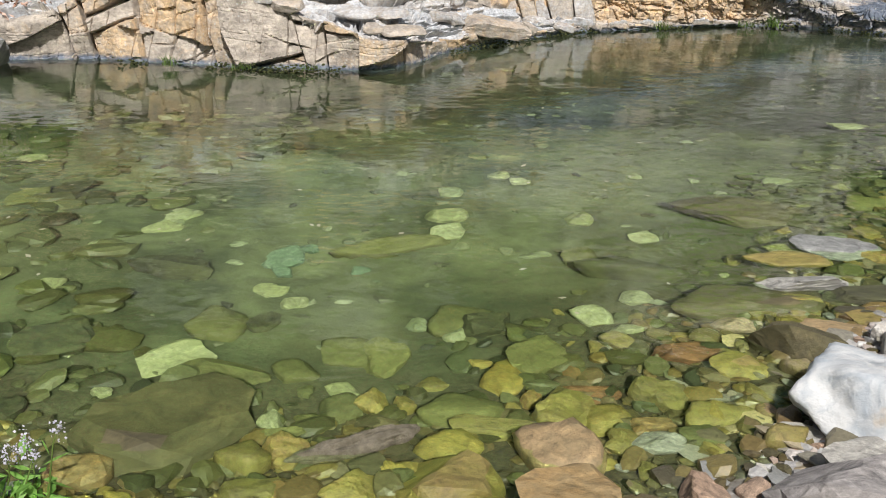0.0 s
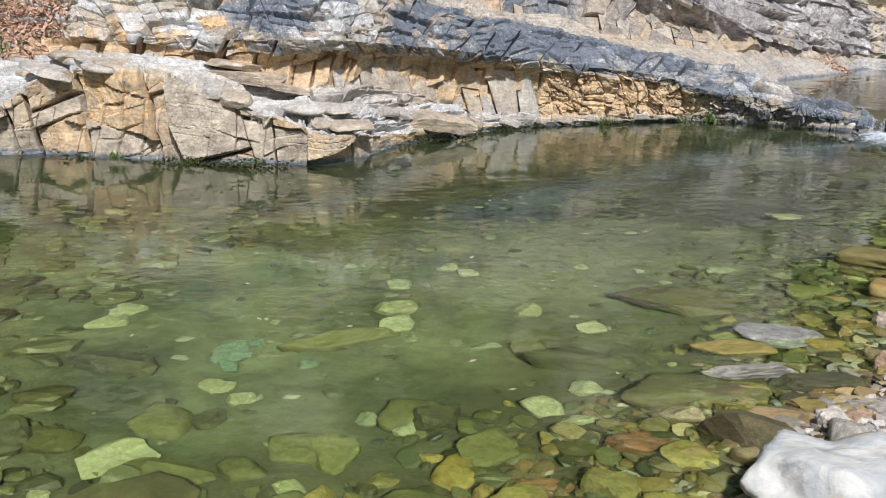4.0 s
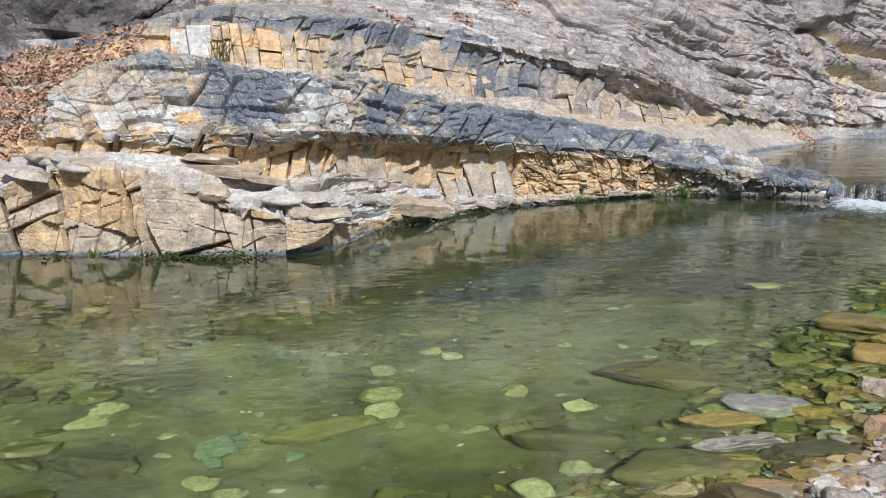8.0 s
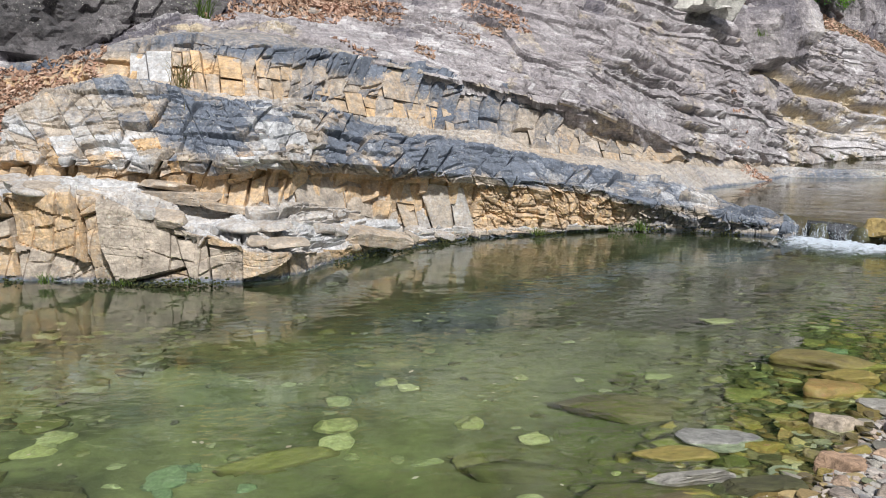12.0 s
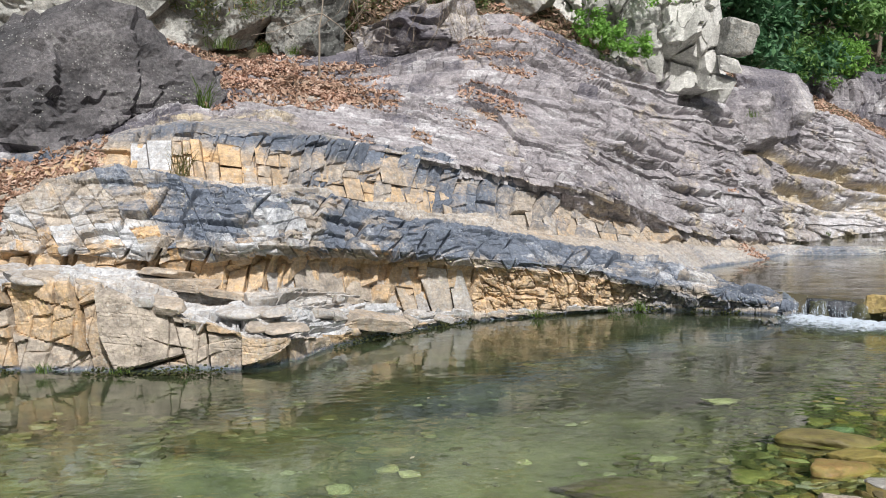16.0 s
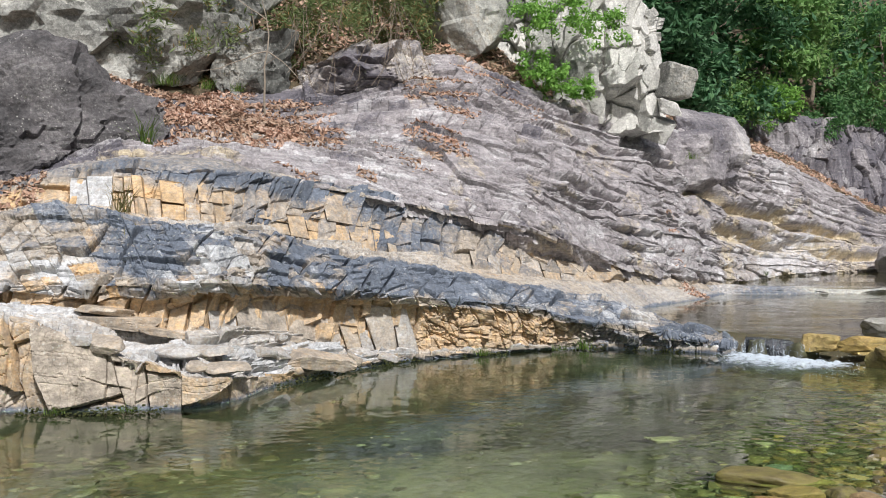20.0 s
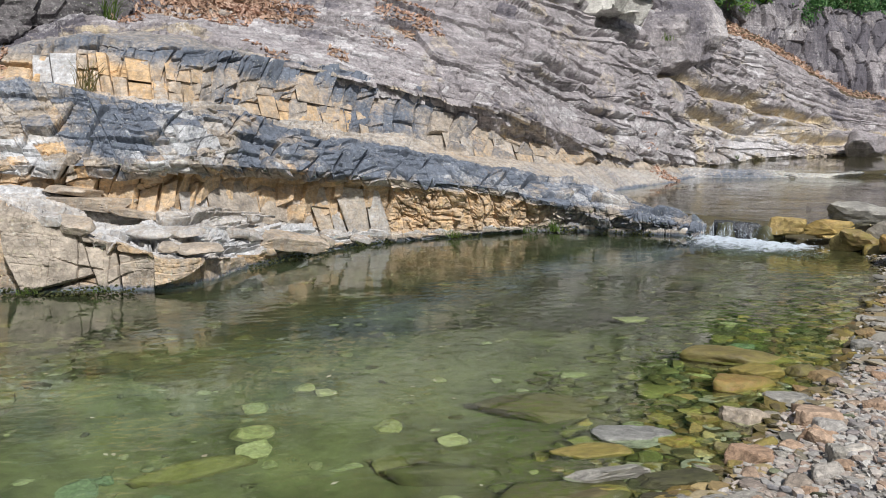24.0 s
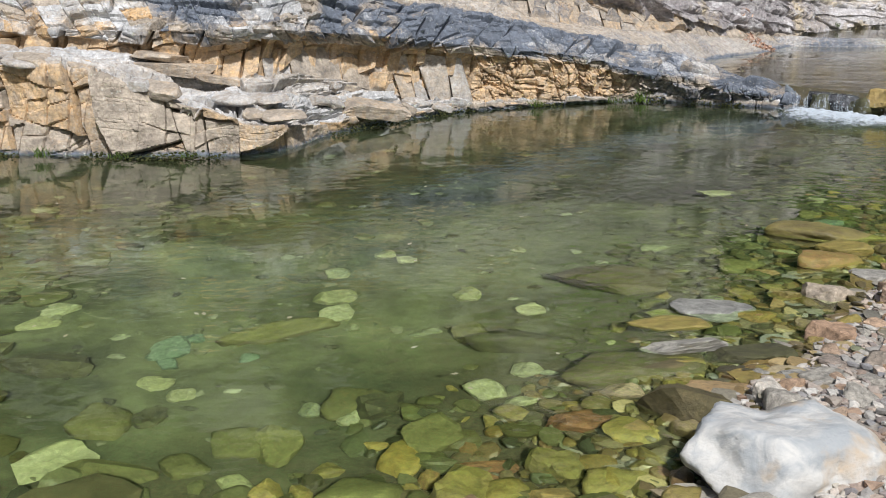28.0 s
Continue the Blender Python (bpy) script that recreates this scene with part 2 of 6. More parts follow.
# ---- mesh tools ----
def part(name, data, material, parent=None, label="", at=None):
    """One mesh object from a mesh or a bmesh."""
    if isinstance(data, bmesh.types.BMesh):
        me = bpy.data.meshes.new(name)
        data.to_mesh(me)
        data.free()
        data = me
    if material is not None and not data.materials:
        data.materials.append(material)
    ob = new(name, data)
    if at is not None:
        ob.matrix_basis = at
    if parent is not None:
        ob.parent = parent
    if label:
        ob["label"] = label
    return ob


def empty(name, at):
    ob = new(name)
    ob.matrix_basis = at
    ob.empty_display_size = 0.1
    return ob


def mesh_of(name, verts, faces, smooth=False):
    me = bpy.data.meshes.new(name)
    me.from_pydata([tuple(v) for v in verts], [], [tuple(f) for f in faces])
    me.polygons.foreach_set("use_smooth", [smooth] * len(me.polygons))
    me.update()
    return me


def hashed(i, j, k, seed):
    """Random numbers in 0..1 for integer cells."""
    with np.errstate(over="ignore"):
        h = i.astype(np.uint32) * np.uint32(374761393) + j.astype(np.uint32) * np.uint32(668265263) + k.astype(np.uint32) * np.uint32(2246822519) + np.uint32(seed * 3266489917 % 4294967296)
        h = (h ^ (h >> np.uint32(13))) * np.uint32(1274126177)
        h = (h ^ (h >> np.uint32(16))) * np.uint32(2654435761)
        h = h ^ (h >> np.uint32(15))
    return h.astype(np.float64) / 4294967296.0


def smooth_noise(p, seed=0):
    """Value noise in -1..1 at the points p (n, 3)."""
    q = np.floor(p)
    f = p - q
    f = f * f * (3 - 2 * f)
    q = q.astype(np.int64)
    out = 0.0
    for a in (0, 1):
        for b in (0, 1):
            for c in (0, 1):
                w = (f[:, 0] if a else 1 - f[:, 0]) * (f[:, 1] if b else 1 - f[:, 1]) * (f[:, 2] if c else 1 - f[:, 2])
                out = out + w * hashed(q[:, 0] + a, q[:, 1] + b, q[:, 2] + c, seed)
    return out * 2 - 1


def fractal(p, octaves=4, seed=0, gain=0.5):
    total, amp = 0.0, 1.0
    for o in range(octaves):
        total = total + amp * smooth_noise(p * 2.03 ** o + 17.3 * o, seed + o)
        amp *= gain
    return total


def blocks(p, seed=0, jitter=0.8):
    """Jointed blocks: for each point the gap to the next joint, three random numbers of its block, and the way from its block's middle."""
    q = np.floor(p).astype(np.int64)
    best, second = np.full(len(p), 9.0), np.full(len(p), 9.0)
    mid, cell = np.zeros_like(p), np.zeros((len(p), 3), np.int64)
    for a in (-1, 0, 1):
        for b in (-1, 0, 1):
            for c in (-1, 0, 1):
                i, j, k = q[:, 0] + a, q[:, 1] + b, q[:, 2] + c
                m = np.stack([e + 0.5 + jitter * (hashed(i, j, k, seed + s) - 0.5) for s, e in ((1, i), (2, j), (3, k))], 1)
                d = np.abs(p - m)
                d = 0.65 * d.max(1) + 0.35 * np.sqrt((d ** 2).sum(1))
                near = d < best
                second = np.where(near, best, np.minimum(second, d))
                best = np.where(near, d, best)
                mid[near] = m[near]
                cell[near] = np.stack([i, j, k], 1)[near]
    r = np.stack([hashed(cell[:, 0], cell[:, 1], cell[:, 2], seed + s) for s in (11, 12, 13)], 1)
    return second - best, r, p - mid


def spread(row, n):
    """A smooth line of n points through the points of a row."""
    row = np.array(row, float)
    k = len(row)
    t = np.linspace(0, k - 1, n)
    i = np.minimum(t.astype(int), k - 2)
    f = (t - i)[:, None]
    g = lambda a: row[np.clip(a, 0, k - 1)]
    p0, p1, p2, p3 = g(i - 1), g(i), g(i + 1), g(i + 2)
    return 0.5 * (2 * p1 + (p2 - p0) * f + (2 * p0 - 5 * p1 + 4 * p2 - p3) * f ** 2 + (3 * p1 - p0 - 3 * p2 + p3) * f ** 3)


def layered(rows, steps, n):
    """A sheet through several lines, with that many steps from each to the next: points (v, u, 3), and for each v its line number."""
    lines = [spread(r, n) for r in rows]
    out, level = [], []
    for a, (s, e, k) in enumerate(zip(lines, lines[1:], steps)):
        for i in range(k):
            out.append(s + (e - s) * (i / k))
            level.append(a + i / k)
    out.append(lines[-1])
    level.append(len(lines) - 1.0)
    return np.array(out), np.array(level)


def normals_of(g):
    du, dv = np.gradient(g, axis=1), np.gradient(g, axis=0)
    n = np.cross(du, dv)
    return n / (np.linalg.norm(n, axis=2, keepdims=True) + 1e-9)


def soften(a, times=1):
    for _ in range(times):
        b = np.pad(a, ((1, 1), (1, 1), (0, 0)), mode="edge")
        a = (b[:-2, 1:-1] + b[2:, 1:-1] + b[1:-1, :-2] + b[1:-1, 2:] + 2 * b[1:-1, 1:-1]) / 6
    return a


def joints(a, key, seed, jitter=0.86):
    """Uneven stretches of mean length 1 along a: each one's number, its length, the way along it (-0.5 to 0.5), and how far the next joint is and how open."""
    cut = lambda k: k + jitter * (hashed(k, key, 0 * k, seed) - 0.5)
    i = np.floor(a).astype(np.int64)
    i = np.where(a < cut(i), i - 1, np.where(a >= cut(i + 1), i + 1, i))
    lo, hi = cut(i), cut(i + 1)
    length = np.maximum(hi - lo, 1e-3)
    first = a - lo < hi - a
    side = np.where(first, i, i + 1)
    return i, length, (a - lo) / length - 0.5, np.where(first, a - lo, hi - a), step(0.30, 0.85, hashed(side, key, 0 * side, seed + 1))


def broken(s, t, w, h, seed, throw, tilt, crack, width, lean=0.0, upright=True, slant=0.7):
    """Relief in metres of a face that two sets of joints cut into pieces of about w by h: throw, tilt and the joints' depth and width; and the pieces' random numbers."""
    a, b, wa, wb = ((s + lean * t) / w, t / h, w, h) if upright else (t / h, (s + lean * t) / w, h, w)
    zero = np.zeros(len(s), np.int64)
    i, la, fa, ga, oa = joints(a, zero, seed)
    turn = (hashed(i, zero, zero, seed + 5) - 0.5) * slant
    j, lb, fb, gb, ob = joints(b + turn * fa * la * wa / wb + 7.3 * hashed(i, zero, zero, seed + 6), i, seed + 7)
    r = np.stack([hashed(i, j, zero, seed + k) for k in (11, 12, 13)], 1)
    d = throw * (r[:, 0] - 0.5) + tilt * ((r[:, 1] - 0.5) * fa * la * wa + (r[:, 2] - 0.5) * fb * lb * wb)
    gap = np.maximum(step(width * (0.4 + oa), 0.2 * width, ga * wa) * (0.15 + 0.85 * oa), step(width * (0.4 + ob), 0.2 * width, gb * wb) * (0.15 + 0.85 * ob))
    return d - crack * gap, r


def run_of(g):
    """Metres along and up a sheet of points."""
    mid = g[g.shape[0] // 2]
    s = np.concatenate([[0], np.cumsum(np.linalg.norm(np.diff(mid[:, :2], axis=0), axis=1))])
    t = np.concatenate([np.zeros((1, g.shape[1])), np.cumsum(np.linalg.norm(np.diff(g, axis=0), axis=2), 0)])
    t = soften(t[:, :, None], 2)[:, :, 0]
    return np.repeat(s[None, :], g.shape[0], 0).reshape(-1), t.reshape(-1)


def sheet_mesh(name, g, mineral=None, smooth=False):
    nv, nu = g.shape[:2]
    i = np.arange(nv * nu).reshape(nv, nu)
    f = np.stack([i[:-1, :-1], i[:-1, 1:], i[1:, 1:], i[1:, :-1]], -1).reshape(-1, 4)
    me = bpy.data.meshes.new(name)
    me.vertices.add(nv * nu)
    me.vertices.foreach_set("co", g.reshape(-1))
    me.loops.add(f.size)
    me.loops.foreach_set("vertex_index", f.reshape(-1).astype(np.int32))
    me.polygons.add(len(f))
    me.polygons.foreach_set("loop_start", np.arange(0, f.size, 4, dtype=np.int32))
    me.polygons.foreach_set("use_smooth", np.full(len(f), smooth))
    if mineral is not None:
        a = me.color_attributes.new("mineral", "FLOAT_COLOR", "POINT")
        a.data.foreach_set("color", np.concatenate([np.clip(mineral, 0, 1), np.ones((len(mineral), 1))], 1).astype(np.float32).reshape(-1))
    me.update(calc_edges=True)
    me.validate()
    return me


def step(a, b, x):
    t = np.clip((x - a) / (b - a), 0, 1)
    return t * t * (3 - 2 * t)


# ---- the bank across the pool: lines of its ledges, from the foot at the water upwards ----
FOOT = [(-6.5, 8.6, 0), (-4.62, 8.97, 0), (-3.82, 9.06, 0), (-3.02, 8.96, 0), (-2.42, 8.89, 0), (-1.84, 8.9, 0), (-1.26, 8.97, 0), (-0.74, 10.08, 0), (-0.06, 11.11, 0), (0.91, 12.06, 0), (1.98, 12.6, 0), (3.29, 13.04, 0), (4.27, 12.66, 0), (5.05, 12.25, 0)]
SHELF_EDGE = [(-6.6, 8.9, 0.3), (-4.69, 9.12, 0.36), (-3.92, 9.31, 0.78), (-3.11, 9.26, 0.80), (-2.48, 9.14, 0.65), (-1.88, 9.1, 0.46), (-1.28, 9.07, 0.27), (-0.75, 10.18, 0.13), (-0.06, 11.21, 0.07), (0.91, 12.14, 0.05), (1.99, 12.65, 0.04), (3.3, 13.07, 0.04), (4.28, 12.68, 0.03), (5.06, 12.27, 0.02)]
SHELF_BACK = [(-6.9, 9.8, 0.75), (-5.12, 9.97, 0.81), (-4.29, 10.21, 0.89), (-3.41, 10.16, 0.86), (-2.74, 10.09, 0.82), (-2.06, 10.0, 0.61), (-1.4, 9.97, 0.64), (-0.8, 10.88, 0.55), (-0.06, 11.66, 0.26), (0.92, 12.26, 0.09), (2.0, 12.72, 0.06), (3.31, 13.1, 0.06), (4.29, 12.71, 0.05), (5.07, 12.3, 0.03)]
CAP_FOOT = [(-6.9, 9.9, 0.82), (-5.12, 10.1, 0.88), (-4.28, 10.25, 1.0), (-3.4, 10.16, 0.96), (-2.73, 10.1, 0.9), (-2.06, 10.05, 0.86), (-1.39, 10.1, 0.95), (-0.79, 11.02, 0.82), (-0.06, 11.80, 0.74), (0.92, 12.2, 0.6), (2.0, 12.58, 0.52), (3.3, 12.97, 0.27), (4.28, 12.61, 0.15), (5.07, 12.3, 0.06)]
CAP_NOSE = [(-6.9, 10.05, 0.9), (-5.15, 10.3, 1.0), (-4.3, 10.35, 1.12), (-3.39, 10.11, 1.09), (-2.72, 10.01, 1.09), (-2.04, 9.9, 1.09), (-1.37, 9.81, 1.11), (-0.78, 10.7, 1.03), (-0.06, 11.46, 0.94), (0.91, 12.06, 0.8), (1.97, 12.52, 0.69), (3.26, 12.92, 0.44), (4.25, 12.59, 0.25), (5.06, 12.26, 0.1)]
CAP_CREST = [(-7.0, 10.6, 1.2), (-5.4, 10.8, 1.3), (-4.5, 10.8, 1.42), (-3.57, 10.66, 1.73), (-2.88, 10.64, 1.87), (-2.17, 10.55, 1.78), (-1.46, 10.47, 1.7), (-0.83, 11.38, 1.57), (-0.06, 12.11, 1.39), (0.96, 12.66, 1.15), (2.06, 13.07, 0.9), (3.39, 13.4, 0.64), (4.39, 13.01, 0.38), (5.2, 12.5, 0.14)]
TERRACE_BACK = [(-7.3, 11.2, 1.5), (-5.73, 11.4, 1.65), (-4.79, 11.5, 1.75), (-3.87, 11.56, 1.85), (-3.12, 11.54, 1.9), (-2.33, 11.35, 1.81), (-1.57, 11.27, 1.74), (-0.88, 12.18, 1.63), (-0.06, 13.01, 1.45), (1.04, 13.76, 1.26), (2.28, 14.47, 1.0), (4.06, 16.0, 0.78), (6.2, 18.4, 0.52), (8.4, 20.6, 0.31)]
UPPER_CREST = [(-7.4, 11.5, 1.7), (-5.88, 11.7, 1.85), (-4.91, 11.9, 2.0), (-3.97, 11.86, 2.13), (-3.2, 11.84, 2.35), (-2.4, 11.7, 2.42), (-1.62, 11.67, 2.34), (-0.91, 12.58, 2.29), (-0.06, 13.41, 2.26), (1.08, 14.16, 2.06), (2.34, 14.82, 1.79), (4.14, 16.4, 1.36), (6.4, 19.0, 0.82), (8.8, 21.6, 0.52)]


def lowered(row, x, y, z):
    return [(a + x, b + y, c + z) for a, b, c in row]


def bank_sheet():
    dip = [tuple(0.5 * (a + b) for a, b in zip(p, q)) for p, q in zip(CAP_CREST, TERRACE_BACK)]
    dip[-3:] = [(3.75, 14.8, 0.52), (5.0, 15.2, -0.2), (6.0, 14.6, -0.35)]  # the upper pool reaches in behind the cap
    rows = [lowered(FOOT, 0, 0.95, -0.9), lowered(FOOT, 0, 0.2, -0.03), SHELF_EDGE, SHELF_BACK, CAP_FOOT, CAP_NOSE, CAP_CREST, dip, TERRACE_BACK, UPPER_CREST, lowered(UPPER_CREST, 0.1, 0.7, 0.1)]
    nu = 1500
    g, level = layered(rows, [12, 62, 76, 30, 34, 76, 28, 20, 50, 20], nu)
    level = np.where(level > 6, np.where(level < 8, 6 + (level - 6) / 2, level - 1), level)
    lv = np.repeat(level[:, None], nu, 1).reshape(-1)
    n = soften(normals_of(soften(g, 6)), 4).reshape(-1, 3)
    p = g.reshape(-1, 3).copy()
    s, t = run_of(g)
    st = np.stack([s, t, 0 * s], 1)
    x = p[:, 0]
    s = s + 0.10 * smooth_noise(st * 1.1, 5) + 0.03 * smooth_noise(st * 4.0, 6)
    t = t + 0.07 * smooth_noise(st * 1.3, 7) + 0.02 * smooth_noise(st * 4.5, 8)
    bed = t + 0.10 * s  # the beds dip towards the cascade
    face = step(0.75, 1.1, lv) * step(2.12, 1.95, lv)
    top = step(1.92, 2.1, lv) * step(3.1, 2.9, lv)
    columns = step(2.95, 3.1, lv) * step(4.5, 4.2, lv)
    cap = step(4.15, 4.5, lv) * step(6.3, 6.05, lv)
    terrace = step(6.05, 6.3, lv) * step(7.1, 6.95, lv)
    upper = step(6.95, 7.1, lv) * step(8.2, 8.0, lv)
    big, r1 = broken(s, t, 0.52, 0.44, 3, 0.11, 0.45, 0.14, 0.022, 0.10, True, 0.8)
    mid, r2 = broken(s, t, 0.24, 0.20, 9, 0.024, 0.38, 0.03, 0.010, -0.3, True, 1.0)
    slab, r3 = broken(s, bed, 0.62, 0.15, 21, 0.12, 0.25, 0.08, 0.020, 0.3, False, 0.5)
    chips, r4 = broken(s, bed, 0.24, 0.075, 23, 0.05, 0.40, 0.035, 0.010, -0.3, False, 0.5)
    hump, r5 = broken(s, bed, 0.50, 0.36, 13, 0.08, 0.36, 0.10, 0.022, -0.3, False, 0.7)
    crust, r6 = broken(s, bed, 0.20, 0.13, 14, 0.036, 0.45, 0.045, 0.012, 0.45, True, 1.2)
    tiny, r7 = broken(s, t, 0.085, 0.065, 15, 0.012, 0.45, 0.014, 0.007, 0.2, False, 1.2)
    rods, r8 = broken(s, t, 0.22, 0.42, 17, 0.08, 0.45, 0.10, 0.018, -0.3, True, 0.5)
    patch = step(-0.25, 0.35, smooth_noise(st * 1.7, 31))
    d = 0.05 * fractal(st * 1.1, 3, 32)
    d += face * (big + mid * patch + 0.5 * tiny * (1 - patch))
    d += top * (slab + chips * (0.45 + 0.55 * patch) + 0.4 * tiny)
    right = step(0.7, 1.2, x)
    d += columns * ((rods - 0.05) * (1 - right) + right * (0.6 * rods + 1.3 * mid + 1.2 * crust + 1.3 * tiny))
    d += cap * (hump + crust * (0.5 + 0.5 * patch) + tiny * (0.4 + 0.6 * (1 - patch)))
    d += terrace * (0.7 * slab + 0.7 * chips + 0.5 * tiny) * (1 - 0.8 * step(0.8, 2.4, x))
    d += upper * (rods + 0.6 * mid - 0.03)
    d += 0.010 * fractal(st * 7, 4, 41, 0.6)
    d *= step(-0.2, 0.6, lv)
    p += n * d[:, None]
    # minerals: rusty, dark, pale
    rough, blot = fractal(st * 0.9, 3, 51), fractal(st * 1.9, 3, 58)
    left = step(0.2, -1.9, x)
    low = step(5.75, 5.15, lv)
    skin = step(0.0, 0.4, lv + 0.25 * blot - 4.55 - 0.45 * left) * (1 - 0.40 * left)
    rust = face * (0.40 + 0.5 * (r1[:, 1] - 0.5)) + 0.55 * columns * step(3.6, 2.8, x) + cap * (0.20 * low - 0.10 + 0.5 * (r6[:, 1] > 0.86) + 0.25 * blot) + terrace * (0.22 + 0.2 * blot) + upper * (0.22 + 0.5 * step(-1.2, -2.0, x) * step(7.7, 7.5, lv) + 0.4 * (r8[:, 1] - 0.5))
    dark = face * (0.0 + 0.35 * (r1[:, 2] - 0.6)) + cap * (0.28 + 0.44 * skin + 0.40 * blot + 0.55 * (r6[:, 0] - 0.5) + 0.25 * (r5[:, 1] - 0.5) - 0.12 * left) + upper * (0.10 + 0.36 * step(-1.9, -1.0, x) * step(4.5, 2.8, x) + 0.22 * (r8[:, 2] - 0.5) + 0.2 * blot) + 0.12 * rough * (1 - top)
    dark += step(7.55, 7.9, lv) * 0.45
    dark += columns * 0.55 * step(2.7, 3.5, x)
    dark += terrace * (0.30 * step(1.0, 3.0, x) + 0.3 * blot)
    pale = 0.60 * top + 0.25 * top * (r3[:, 1] - 0.4) + face * 0.55 * (r1[:, 2] - 0.55) + 0.35 * terrace + cap * (0.08 + 0.24 * left * (0.5 + 0.5 * low) + 0.7 * (r6[:, 2] - 0.55) - 0.2 * blot) + 0.15 * rough
    # the large bleached block under the left end of the cap
    block = step(-4.1, -3.8, x) * step(-2.35, -2.7, x) * step(4.25, 4.5, lv) * step(5.35, 5.15, lv + 0.15 * blot)
    rust, dark, pale = rust + 0.30 * block, dark * (1 - block), pale + 0.3 * block
    dark += step(0.09, 0.0, p[:, 2]) * 0.8
    pale *= step(0.0, 0.12, p[:, 2])
    sunk = step(6.0, 6.3, lv) * step(0.32, 0.24, p[:, 2])
    dark, pale, rust = dark + sunk, pale * (1 - sunk), rust * (1 - sunk)
    return sheet_mesh("rock_bank", p.reshape(g.shape), np.stack([rust, dark, pale], 1))


rock_bank = tagged(part("rock_bank", bank_sheet(), BANK), "layered tan and blue-grey bedrock ledges jointed into blocks beside the pool", "rock", kind="structure")

SLOPE_ROWS = [
    [(-7.5, 11.2, 1.2), (-4.86, 11.6, 1.69), (-4.22, 12.4, 2.05), (-3.21, 12.4, 2.35), (-2.08, 12.3, 2.42), (-0.94, 12.7, 2.28), (0.25, 13.5, 2.10), (1.55, 14.2, 1.88), (3.05, 14.95, 1.6), (5.2, 17.2, 0.95), (8.6, 21.3, 0.5), (12.1, 25.0, 0.45), (15.7, 27.0, 0.5), (21.2, 29.0, 0.6)],
    [(-7.8, 12.2, 2.2), (-5.28, 12.6, 2.39), (-4.55, 13.6, 2.6), (-3.47, 14.0, 3.03), (-2.25, 14.0, 2.92), (-1.02, 14.2, 2.81), (0.27, 14.6, 2.78), (1.66, 15.0, 2.56), (3.25, 15.8, 2.38), (5.4, 17.9, 1.99), (9.0, 22.2, 1.71), (12.6, 25.9, 1.42), (16.1, 27.7, 1.1), (21.7, 29.8, 1.0)],
    [(-8, 13.4, 2.8), (-5.69, 13.6, 2.82), (-4.88, 14.6, 3.08), (-3.72, 15.0, 3.55), (-2.44, 15.2, 3.42), (-1.12, 15.6, 3.39), (0.3, 16.0, 3.49), (1.8, 16.2, 3.43), (3.5, 17.0, 3.19), (5.8, 19.1, 2.95), (9.4, 23.2, 2.85), (12.9, 26.5, 2.53), (16.5, 28.4, 1.75), (22.4, 30.8, 1.55)],
    [(-8.4, 15, 3.4), (-6.27, 15.0, 3.36), (-5.34, 16.0, 3.66), (-4.09, 16.5, 4.11), (-2.73, 17.0, 3.97), (-1.23, 17.2, 4.06), (0.33, 17.5, 4.32), (1.98, 17.8, 4.71), (3.79, 18.4, 4.23), (6.2, 20.4, 3.92), (9.9, 24.4, 3.80), (13.3, 27.4, 3.30), (17.0, 29.3, 2.05), (23.0, 32.0, 1.75)],
]
SLOPE_TOP = SLOPE_ROWS[-1]


